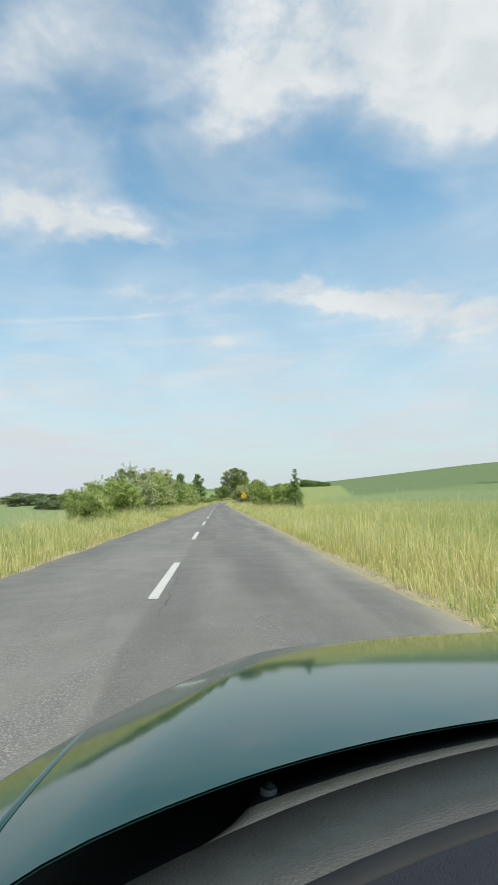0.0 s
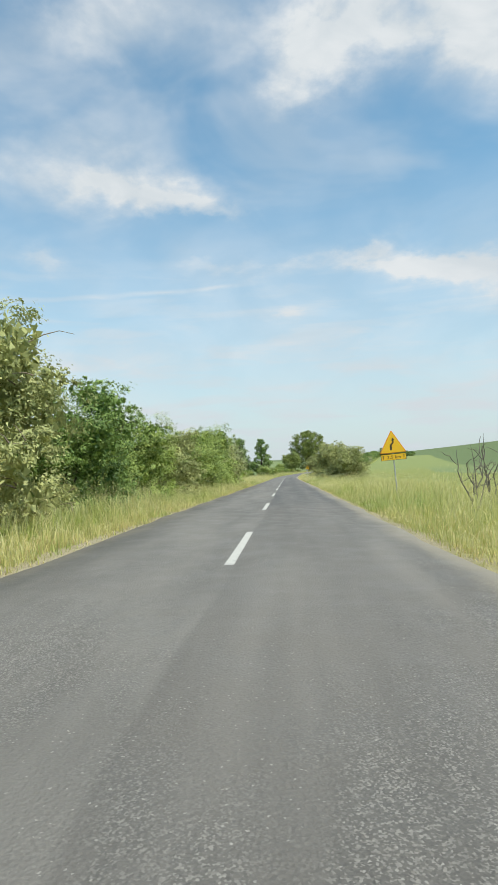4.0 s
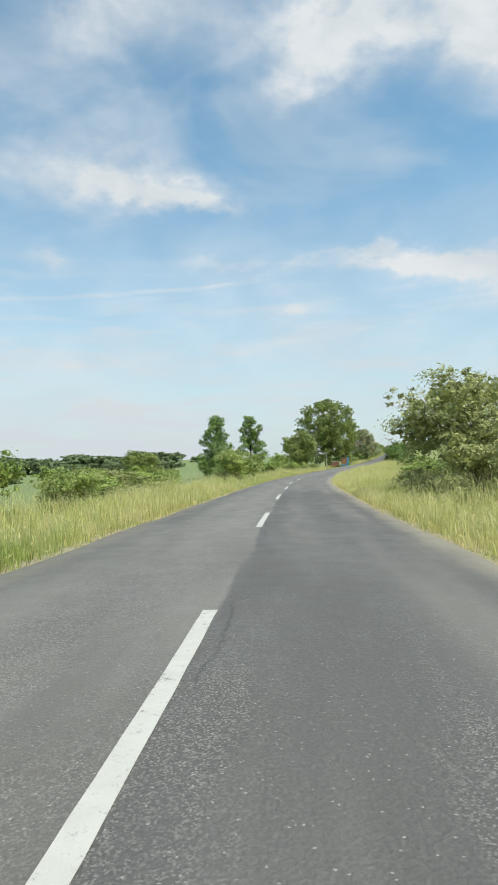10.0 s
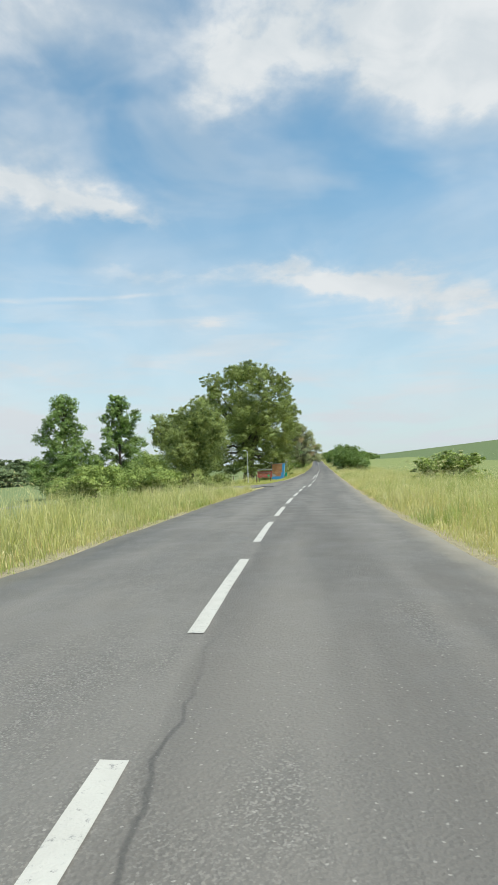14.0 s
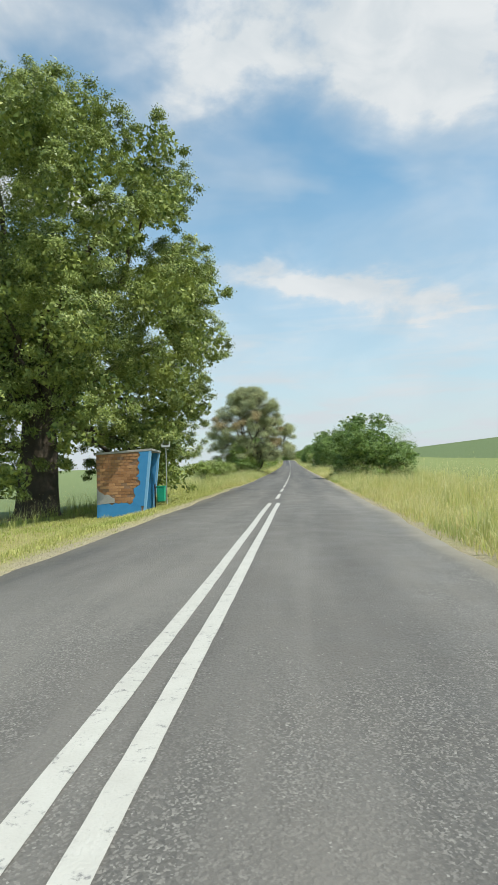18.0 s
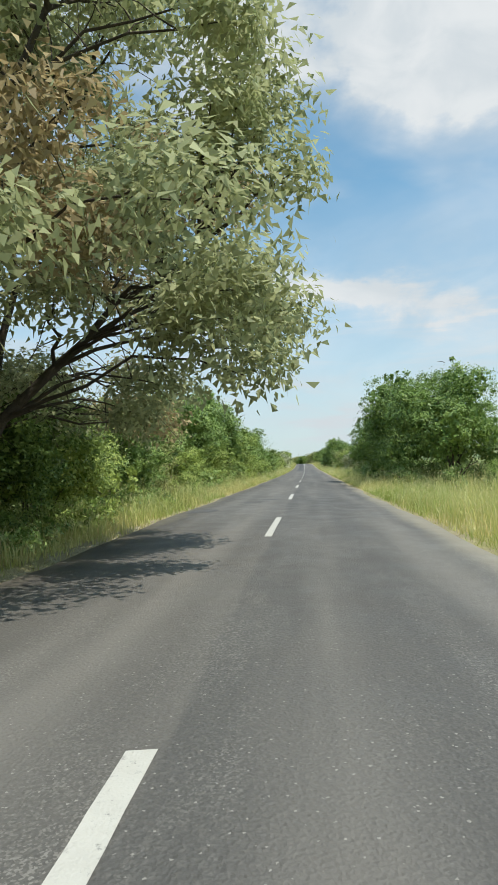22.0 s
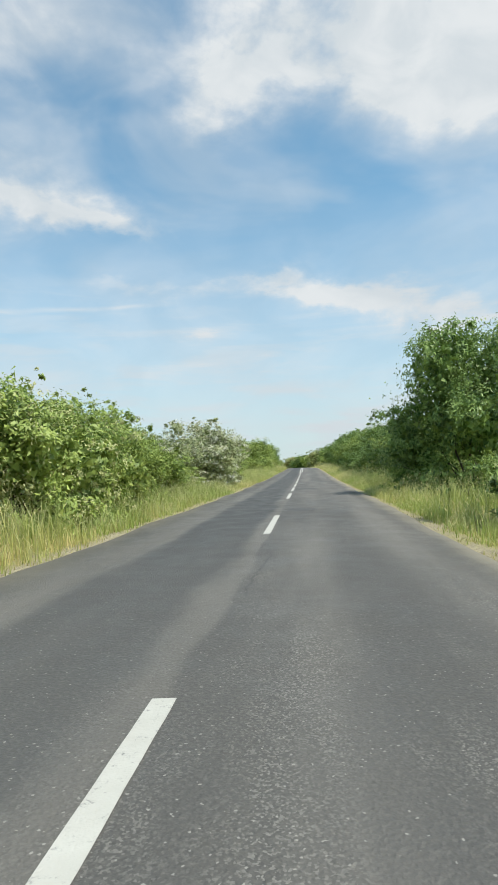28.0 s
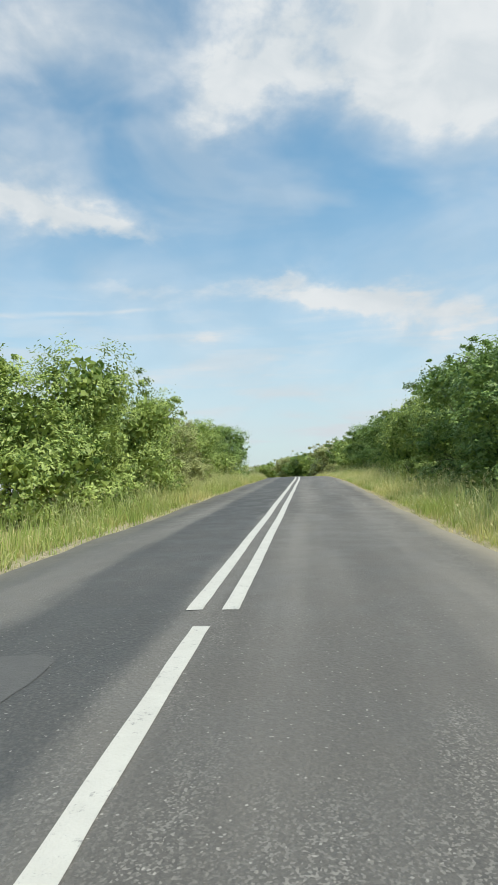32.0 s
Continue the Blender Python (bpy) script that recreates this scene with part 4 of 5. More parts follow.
def bus_shelter():
    """a small brick bus shelter with flaking blue render; the open side looks to the road (+x)"""
    d, h = 3.0, 2.78
    ob = thing("bus_shelter", facing(397.3, -6.38, 6, -.08), "small brick bus shelter with flaking blue plaster and slanted front edges", "bus shelter")
    lean = .34
    x0, x1 = -1.15, 1.05
    outline = [(x0, -.3), (x1 - lean, -.3), (x1, h), (x0, h - .12)]
    near = part("side_wall", prism(outline, 0, .22), MORTAR, ob, "brick side wall with worn blue plaster edges")
    far = part("side_wall", prism(outline, d - .22, d), BLUE, ob)
    part("back_wall", box(x0, .22, -.3, x0 + .2, d - .22, h - .14), BLUE, ob)
    part("floor_slab", box(x0 + .2, .22, -.3, x1 - lean, d - .22, .02, .01), CONCRETE, ob)
    part("roof", prism([(x0 - .03, h - .12), (x1 + .13, h + .005), (x1 + .13, h + .095), (x0 - .03, h - .03)], -.035, d + .05, .01), CONCRETE, ob, "pale concrete roof slab")
    part("bench", box(x0 + .2, .3, .40, x0 + .58, d - .3, .46, .008), WOOD, ob)
    # blue plaster left on the near wall: a band below and a ragged strip at the front edge
    rng = random.Random(5)
    low = [(x0, -.3), (x1 - lean, -.3)]
    for k in range(12):
        low.append((x1 - lean - .06 - (x1 - x0 - lean - .06) * k / 12, .66 + rng.uniform(-.05, .05) - (.14 if k % 5 == 3 else 0)))
    low.append((x0, .74))
    part("plaster", prism(low, -.018, 0), BLUE, near, "faded blue plaster")
    bare = [(x0 + .01, .60)] + [(x0 + .01 + .72 * k / 7, .60 + .01 * k) for k in range(1, 8)] + [(x0 + .72 - .70 * k / 7, .86 + .05 * k + rng.uniform(-.07, .07)) for k in range(8)]
    part("plaster", prism(bare, -.024, 0), CONCRETE, near, "bare grey undercoat")
    strip = [(x1 - lean * .78, .5), (x1, h - .01)]
    n = 15
    for k in range(n + 1):
        z = h - .02 - (h - .48) * k / n
        strip.append((x1 - lean * (1 - z / h) - (.40 + rng.uniform(-.07, .09) - (.12 if k in (8, 9) else 0)), z))
    part("plaster", prism(strip, -.022, 0), BLUE, near, "faded blue plaster")
    for wall_, ya, yb in ((near, -.03, .2), (far, d - .2, d + .03)):
        part("pillar", prism([(x1 - lean - .02, -.28), (x1 - lean + .08, -.28), (x1 + .08, h - .02), (x1 - .02, h - .01)], ya, yb), BLUE_PALE, wall_, "sky-blue slanted edge")
    # bricks of the bared near wall
    bw, bh, gap = .25, .12, .014
    bm = box(-bw / 2 + gap / 2, -.016, -bh / 2 + gap / 2, bw / 2 - gap / 2, 0.0, bh / 2 - gap / 2, .004)
    me = bpy.data.meshes.new("brick")
    bm.to_mesh(me)
    bm.free()
    me.materials.append(BRICK)
    for r in range(22):
        z = .64 + bh * (r + .5)
        right = x1 - lean * (1 - z / h) - .38
        x = x0 + bw / 2 + (bw / 2 if r % 2 else 0)
        while x < right and z < h - .10:
            if rng.random() > .05:
                b = new("brick", me)
                b.parent = near
                b.location = (x, -.001 + rng.uniform(-.006, .005), z)
            x += bw
    return ob


bus_shelter()


def stop_plate():
    ob = thing("bus_stop_sign", facing(399.8, -5.15, 0, -.05), "small white bus stop plate on a thin post", "road sign")
    part("post", tube_bm((0, 0, -.3), (0, 0, 3.12), .022), STEEL, ob)
    pl = part("plate", box(-.2, -.04, 2.70, .2, -.026, 3.12, .006), WHITE, ob)
    part("symbol", box(-.14, -.046, 2.80, .14, -.041, 2.90, .001), SIGN_BLACK, pl, "dark pictogram bar")
    part("symbol", box(-.10, -.046, 2.93, .11, -.041, 2.96, .001), SIGN_BLACK, pl, "dark pictogram bar")


def litter_bin():
    ob = thing("litter_bin", facing(399.4, -5.32, 0, -.05), "green plastic litter bin hung on a short dark post", "bin")
    part("post", box(-.30, -.03, -.2, -.25, .03, 1.10, .004), SIGN_BLACK, ob)
    for z in (.45, .92):
        part("bracket", box(-.25, -.02, z, -.16, .02, z + .04), SIGN_BLACK, ob)
    part("tub", prism([(-.155, .30), (.175, .30), (.195, .96), (-.175, .96)], -.15, .15, .03), BIN_GREEN, ob)
    part("rim", box(-.19, -.165, .95, .21, .165, 1.0, .012), BIN_GREEN, ob)


FADED = plain("faded_cream_paint", (.34, .22, .19), (.50, .40, .36))


def village_board():
    ob = thing("welcome_board", facing(377.2, -6.75, 6, -.05) @ Matrix.Diagonal((.8, .8, .85, 1)), "red wooden welcome board with a small roof and two posts", "sign board")
    for x in (-.95, .95):
        part("post", box(x - .06, -.05, -.3, x + .06, .05, 2.15, .01), WOOD, ob)
    part("roof", prism([(-1.35, 2.12), (1.35, 2.12), (1.3, 2.24), (-1.3, 2.24)], -.32, .32, .01), TAR_ROOF, ob, "flat dark roof")
    part("beam", box(-1.25, -.30, 2.05, 1.25, -.25, 2.12, .005), WHITE, ob)

    def plank(z0, z1, seed):
        rng = random.Random(seed)
        top = [(1.22 - 2.44 * k / 12, z1 + .025 * math.sin(k * 1.7 + seed)) for k in range(13)]
        bottom = [(-1.22 + 2.44 * k / 12, z0 + .025 * math.sin(k * 1.3 + seed)) for k in range(13)]
        return prism([(1.27, (z0 + z1) / 2)] + top + [(-1.27, (z0 + z1) / 2)] + bottom, -.10, -.055)
    p1 = part("plank", plank(1.42, 1.86, 1), BOARD_RED, ob)
    p2 = part("plank", plank(.86, 1.38, 2), BOARD_RED, ob)
    rng = random.Random(9)
    x = -1.0
    while x < .95:
        w = rng.uniform(.07, .12)
        part("letter_bar", box(x, -.106, 1.57, x + w * .55, -.101, 1.72), FADED, p1)
        if x < .3:
            part("letter_bar", box(x, -.106, 1.03, x + w * .55, -.101, 1.2), FADED, p2)
        x += w + .07
    part("tree_emblem", flat_shape([(.62 + .2 * math.cos(a) * (1 + .18 * math.sin(5 * a)), 1.14 + .17 * math.sin(a) * (1 + .18 * math.sin(5 * a))) for a in [2 * math.pi * k / 24 for k in range(24)]], -.101, .005), LEAF_GREEN, p2, "green painted tree shape")


def lamp_post():
    ob = thing("lamp_post", facing(374.5, -8.7, 0, -.05), "slim grey lamp post with a small flat head", "street lamp")
    part("pole", tube_bm((0, 0, -.4), (0, 0, 4.3), .055), STEEL, ob)
    part("arm", tube_bm((0, 0, 4.25), (-.3, -.25, 4.42), .03), STEEL, ob)
    part("head", box(-.55, -.42, 4.38, -.15, -.18, 4.46, .02), WHITE, ob)
    part("box", box(-.1, -.14, 1.0, .1, -.05, 1.5, .01), STEEL, ob)


def marker_posts():
    for s, u in ((371.5, -10.2), (373, -7.4)):
        ob = thing("marker_post", facing(s, u, 0, -.05), "short weathered wooden post in mown grass", "post", "wooden posts")
        part("shaft", box(-.06, -.06, -.3, .06, .06, 1.15, .01), WOOD, ob)


stop_plate()
litter_bin()
village_board()
lamp_post()
marker_posts()


def house(s, u, turn):
    ob = thing("house", facing(s, u, turn, -.1), "white gabled farmhouse with a grey roof far across the field", "house")
    part("wall", prism([(-4.2, -.5), (4.2, -.5), (4.2, 3.4), (0, 7.4), (-4.2, 3.4)], 0, 9), WHITE, ob, "white gable walls")
    part("roof", prism([(-4.8, 2.95), (0, 7.5), (0, 7.75), (-4.95, 3.1)], -.4, 9.4), TAR_ROOF, ob)
    part("roof", prism([(4.8, 2.95), (4.95, 3.1), (0, 7.75), (0, 7.5)], -.4, 9.4), TAR_ROOF, ob)
    for x, z in ((-1.9, 1.2), (1.9, 1.2), (0, 4.4)):
        w = part("window", box(x - .55, -.04, z, x + .55, .02, z + 1.3), SIGN_BLACK, ob, "dark window")
        part("frame", box(x - .04, -.06, z, x + .04, -.04, z + 1.3), WHITE, w)


house(526, -221, 52)


def patch(s0, s1, u0, u1, seed):
    """a dark tar repair that lies on the road"""
    rng = random.Random(seed)
    ob = thing("tar_patch", Matrix(), "dark irregular tar repair patch on the asphalt", "patch", "tar patches", "structure")
    bm = bmesh.new()
    rim = []
    n = 26
    for k in range(n):
        a = 2 * math.pi * k / n
        c, q = math.cos(a), math.sin(a)
        f = 1 / max(abs(c), abs(q)) ** .7 * rng.uniform(.86, 1.05)
        s, u = (s0 + s1) / 2 + c * f * (s1 - s0) / 2, (u0 + u1) / 2 + q * f * (u1 - u0) / 2
        rim.append(bm.verts.new(spot(s, u, float(crown(u)) + .012 * math.sin(s * .7) * math.sin(s * .23) + .004, False)))
    mid = bm.verts.new(spot((s0 + s1) / 2, (u0 + u1) / 2, float(crown((u0 + u1) / 2)) + .012 * math.sin((s0 + s1) * .35) * math.sin((s0 + s1) * .115) + .005, False))
    for a, b in zip(rim, rim[1:] + rim[:1]):
        bm.faces.new((a, b, mid))
    bmesh.ops.recalc_face_normals(bm, faces=bm.faces[:])
    part("surface", bm, PATCH, ob)


PATCHES = [(186.3, 187.9, -1.0, -.1), (404.8, 406.2, -2.1, -.9), (468.0, 469.2, -2.75, -1.9), (472.2, 472.8, -1.6, -.9), (473.6, 474.2, -1.1, -.35),
           (500.4, 501.6, -.95, .26), (497.6, 499, -.6, .2), (501.8, 502.8, -2.5, -1.5), (523.6, 524.4, -1.05, -.05),
           (587, 588.2, .14, 1.04), (601.8, 603.2, .1, 1.3), (625.8, 626.8, 0, .85), (618.4, 619.5, .88, 1.7),
           (617, 617.6, 1.05, 1.5), (614.4, 615.6, 1.5, 2.6), (648.8, 649.8, -2.75, -2.0), (650.9, 651.9, -1.35, -.75)]
for i, row in enumerate(PATCHES):
    patch(*row, i + 2)

# first stretch, left of the road
plant("elder", 49.5, -9.3, 3.6, 3.0)
plant("hawthorn", 54, -8.0, 5.0, 3.9)
plant("pale", 60.5, -7.5, 5.4, 5.3)
plant("elder", 71.5, -7.8, 5.8, 4.5)
plant("olive", 80, -8.3, 6, 4.3)
plant("pale", 90, -8.4, 5.8, 5.0)
plant("hawthorn", 97, -8.8, 6.4, 5.6)
plant("olive", 104, -9.8, 8, 7.3)
plant("dark", 111, -8.6, 6.4, 6.0)
plant("hawthorn", 118, -8, 6, 4.6)
plant("olive", 126, -7.6, 6, 4.6)
plant("hawthorn", 134, -7, 6, 4.9)
plant("hawthorn", 141, -6.9, 6.2, 5.9)
plant("olive", 148, -6.7, 6, 5.9)
plant("pale", 153.5, -6.5, 5.6, 5.4)
plant("hawthorn", 163.5, -8.2, 4.6, 3.9)
plant("hawthorn", 183, -9.4, 5.2, 3.9)
plant("hawthorn", 221, -11.2, 4.4, 3.4)
plant("olive", 227, -11.6, 4.6, 3.5)
plant("hawthorn", 234, -11.6, 4.6, 3.2)
plant("elder", 243, -10.6, 3.2, 2.1)
plant("hawthorn", 257, -16, 6, 2.7)
plant("olive", 266, -17, 6, 2.7)
plant("hawthorn", 271, -15, 6, 2.8)
plant("elder", 283, -7.9, 5.8, 3.9, "broad shrub sprinkled with creamy flower heads in tall grass")
plant("hawthorn", 318, -30, 6, 3)
# first stretch, right of the road
plant("hawthorn", 87, 6.6, 3.9, 4.3)
plant("hawthorn", 89, 10.2, 5.4, 3.7)
plant("olive", 175.5, 9.6, 6.6, 5.2)
plant("olive", 184.5, 8.7, 7.4, 6.4)
plant("olive", 240, 8.8, 7.6, 5.6)
plant("hawthorn", 272, 12.2, 5.4, 2.1)
plant("olive", 281, 14.5, 6, 2.2)
# round the junction
plant("hawthorn", 334, -13.8, 4.6, 2.8)
plant("hawthorn", 338.5, -11.4, 4.6, 2.4)
plant("round", 360, -12.9, 8.6, 8.9)
plant("hawthorn", 368, -20, 7, 5)
plant("round", 403, -73, 13, 10.5)
plant("hawthorn", 398, -62, 8, 4.5)
plant("hawthorn", 402, -45, 8, 4)
plant("hawthorn", 405, -36, 8, 4.5)
plant("elder", 357, 13.4, 7.2, 2.9)
# second stretch, left of the road
plant("elder", 440, -8.2, 4.6, 2.4)
plant("hawthorn", 447, -9.5, 5, 2.4)
plant("dark", 455.5, -6.8, 5, 2.6)
plant("hawthorn", 457, -6.9, 5.4, 4.4)
plant("dark", 462, -6.2, 5, 4.0)
plant("hawthorn", 466, -6.2, 4.6, 3.9)
plant("dark", 473, -6.8, 5, 4)
plant("dark", 486, -7.6, 6.8, 6.2)
plant("olive", 482, -8.5, 6, 5.6)
plant("hawthorn", 488.5, -6.9, 5.6, 3.2)
plant("hawthorn", 483.5, -7.2, 5.0, 3.0)
plant("hawthorn", 496, -6.9, 5.6, 3.2)
plant("dark", 495, -7.5, 7.2, 7.4)
plant("hawthorn", 504.5, -8, 6, 4.8)
plant("hawthorn", 512, -7.4, 6.6, 5.6)
plant("dark", 524, -8.3, 6.2, 5.0)
plant("dark", 531, -7.9, 7, 6.5)
plant("dark", 538.5, -7.3, 7, 7.2)
plant("hawthorn", 525, -7.0, 5.2, 3.0)
plant("hawthorn", 531.5, -6.9, 5.6, 3.2)
plant("bloom", 546, -7.6, 5, 3.4)
plant("hawthorn", 556, -7.4, 6, 4.2)
plant("hawthorn", 567, -7.6, 6, 4.4)
plant("elder", 578, -7.6, 6.2, 4.7)
plant("elder", 586, -6.8, 5.6, 4.0)
plant("hawthorn", 592, -7.4, 5.6, 4.4)
plant("hawthorn", 599, -7.6, 6, 3.4)
plant("bloom", 611.5, -6.9, 6.6, 4.9)
plant("hawthorn", 619, -7.4, 5.4, 3.4)
plant("hawthorn", 627, -7.6, 6, 4.5)
plant("hawthorn", 667, -8.4, 7.4, 5.4, "broad grey-green shrub with upright shoots in tall grass")
plant("hawthorn", 674, -8, 7, 5.3)
plant("olive", 684, -8, 6, 4.6)
plant("hawthorn", 694, -8, 7, 5)
plant("dark", 708, -8, 7, 5.8)
# second stretch, right of the road
plant("dark", 425, 7.3, 7.4, 5.8)
plant("hawthorn", 434, 7.8, 5.5, 4.0)
plant("dark", 487, 8.9, 7.8, 7.2)
plant("dark", 495, 8.0, 7.2, 7.9)
plant("dark", 503, 8.2, 6.6, 6.4)
plant("dark", 513, 8.4, 7, 5.8)
plant("dark", 526, 8.7, 6.6, 6.4)
plant("bloom", 551, 9.4, 6.5, 4.0)
plant("hawthorn", 560, 9, 7, 4.2)
plant("olive", 572, 9, 7, 4.6)
plant("dark", 584, 8.6, 7, 5.6)
plant("dark", 597, 7.6, 7, 7.6)
plant("hawthorn", 607, 8.4, 7, 4.5)
plant("dark", 618, 8.0, 7, 4.8)
plant("dark", 628, 8.2, 7, 5.0)
plant("dark", 638, 8.4, 7, 5.0)
plant("hawthorn", 648, 8.4, 7, 5.6)
plant("dark", 659, 8.8, 7, 5.9)
plant("dark", 668, 9.2, 8, 6.4)
plant("dark", 678, 9.6, 8.4, 6.8)
plant("hawthorn", 690, 9.6, 8, 6.4)
plant("dark", 703, 9.8, 8, 6.2)
plant("dark", 717, 10.2, 9, 6.4)
# where the road drops out of sight, and far trees
for k in range(9):
    plant(("hawthorn", "dark", "olive")[k % 3], 731 + 10 * k, 11.5 + k % 2, 10, 6.4 - k * .1 + k % 3 * .4)
for k in range(12):
    plant("far", 440 + 8 * (k % 4), -92 - 7.5 * k, 13, 6.4 + k % 4 * .8)
for k in range(17):
    plant("far", 500 + (k * 37) % 40, -108 - 8.2 * k, 15 + k % 3 * 2, 7.4 + k * 5 % 4 * .8)
for k in range(5):
    plant("far", 520 + 30 * k, -70 - 16 * k, 9, 4)


for k in range(9):
    plant(("olive", "hawthorn")[k % 2], 800 + 9 * (k % 3), 14 + 7 * k, 11, 4.6 + k % 3 * .6)


for k in range(8):
    plant("dark", 738 + 6 * k, 20 + 6 * k, 12, 10 - .6 * k)


def dead_shrub(s, u, h, seed):
    """a leafless young tree: a few crooked stems that fork into twigs"""
    rng = np.random.default_rng(seed)
    ob = thing("dead_shrub", Matrix.Translation(spot(s, u, -.05)), "leafless grey dead shrub sticking out of tall grass", "bush", "dead shrubs")
    for i in range(5):
        a = rng.uniform(0, 6.28)
        top = np.array([math.cos(a) * h * .32, math.sin(a) * h * .32, h * rng.uniform(.65, 1)])
        pts, rad = limb(rng, (0, 0, -.1), top, .035, .01, 6, .1)
        runs = []
        for j in range(7):
            q = pts[2 + j % 5]
            runs.append(limb(rng, q, q + rng.normal(size=3) * np.array([.3, .3, .25]) * h * .4 + np.array([0, 0, .12 * h]), .014, .004, 4, .15))
        stem = part("stem", tubes("stem", [(pts, rad)], DEAD, 6), None, ob)
        for run in runs:
            part("twig", tubes("twig", [run], DEAD, 4), None, stem)


DEAD = material("dead_wood", lambda nt: blend(nt, fuzz(nt, place(nt), 9, 4), (.10, .085, .07), (.20, .175, .15)), .9)
dead_shrub(101, 7.1, 2.3, 5)
dead_shrub(107, 7.2, 2.4, 6)
dead_shrub(110, 8.8, 2.4, 7)

# the great tree, the two tall ivy-clad trees and the thin brown tree
def great_tree():
    rng = np.random.default_rng(71)
    ob = thing("tree", Matrix.Translation(spot(401.5, -12.0, -.05)), "huge old broadleaved tree with a massive trunk and dense layered crown", "tree", "roadside trees")
    lobes = []
    for i in range(92):
        z = 1.7 + 17.9 * (i + .5) / 92
        r = rng.uniform(1.5, 2.3)
        far = float(np.interp(z, [2.6, 4, 6, 9, 12, 15, 17.5, 19.6], [7.6, 8.3, 9.1, 9.7, 9.7, 9.5, 8.0, 4.0])) - r * .85
        a = i * 2.39996 + rng.uniform(-.2, .2)
        far *= rng.uniform(.72, 1.04)
        lobes.append((math.cos(a) * far * 1.06, math.sin(a) * far * (1.22 if math.sin(a) > 0 else 1.06), z, r, r, r * .72))
    lobes += [(8.5, 3.4, 9.0, 1.8, 1.8, 1.5), (8.3, 3.6, 12.4, 1.9, 1.9, 1.6), (7.7, 3.4, 5.8, 1.8, 1.8, 1.5), (6.3, 3.8, 3.2, 1.6, 1.6, 1.5), (5.2, 4.2, 2.0, 1.4, 1.4, 1.3), (6.6, 6.6, 3.6, 1.9, 1.9, 1.6), (7.4, 7.2, 7.4, 1.9, 1.9, 1.5), (8.0, 5.6, 10.4, 1.9, 1.9, 1.5), (6.4, 8.6, 5.2, 1.9, 1.9, 1.6), (5.6, 8.2, 2.3, 1.7, 1.7, 1.5), (7.0, 7.6, 12.6, 2, 2, 1.5)]
    lobes += [(0, 0, 18.8, 2.6, 2.6, 1.8), (0, 0, 10, 5.5, 5.5, 6.5)]
    runs = [(np.array([(0, 0, -.3), (.05, 0, .4), (.1, .05, 1.6), (.15, .1, 3.4), (.2, 0, 5.6), (.3, .1, 9)]), [1.5, 1.08, .95, .9, .72, .3])]
    for l in lobes[::4]:
        if l[0] > 2 and l[1] < .5 and l[2] < 4.5:      # over the shelter's roof
            continue
        runs.append(limb(rng, (.15, .05, rng.uniform(2.8, 6.5)), (l[0] * .9, l[1] * .9, l[2]), .30, .04, 6, .1))
    timber(runs, [], ob, BARK, 10, "limb")
    v, f = leaf_arrays(rng, lobes, 470000, .10, .16, 210, hollow=.76, floor=.9)
    inner = core_arrays(rng, lobes, .68, 1.2, .2, 2.4)[0]
    tri = np.concatenate([v, inner]).reshape(-1, 3, 3)
    mid = tri.mean(1)
    tri = tri[~((mid[:, 0] > 2.8) & (mid[:, 1] < -.8) & (mid[:, 2] < 3.3))]      # clear of the shelter's roof
    part("crown", mesh_from("crown", tri.reshape(-1, 3), np.arange(len(tri) * 3).reshape(-1, 3), LEAF["big"]), None, ob)


def tall_tree(s, u, h, seed, label, wide=1.0):
    rng = np.random.default_rng(seed)
    ob = thing("tree", Matrix.Translation(spot(s, u, -.05)), label, "tree", "roadside trees")
    lobes = []
    for i in range(44):
        k = (i + .5) / 44
        z = h * (.04 + .93 * k)
        a = i * 2.4 + rng.uniform(-.5, .5)
        far = wide * float(np.interp(k, [0, .25, .5, .62, .8, 1], [4.2, 4.6, 3.9, 2.6, 2.9, .8])) * rng.uniform(.35, 1.15)
        r = wide * rng.uniform(1.2, 2.1) * (1 - .35 * k)
        lobes.append((math.cos(a) * far, math.sin(a) * far, z, r, r, r * 1.05))
    runs = [limb(rng, (0, 0, -.3), (.4, .2, h * .95), .42, .06, 9, .02)]
    for l in lobes:
        runs.append(limb(rng, (.1, .05, max(1, l[2] - 2)), l[:3], .12, .03, 4))
    timber(runs, [], ob, BARK, 7, "limb")
    v, f = leaf_arrays(rng, lobes, 42000, .24, .26, 34, hollow=.6, floor=.2)
    part("crown", crown_mesh(v, f, core_arrays(rng, lobes, .7, .2, .5, 2.0), LEAF["dark"]), None, ob)


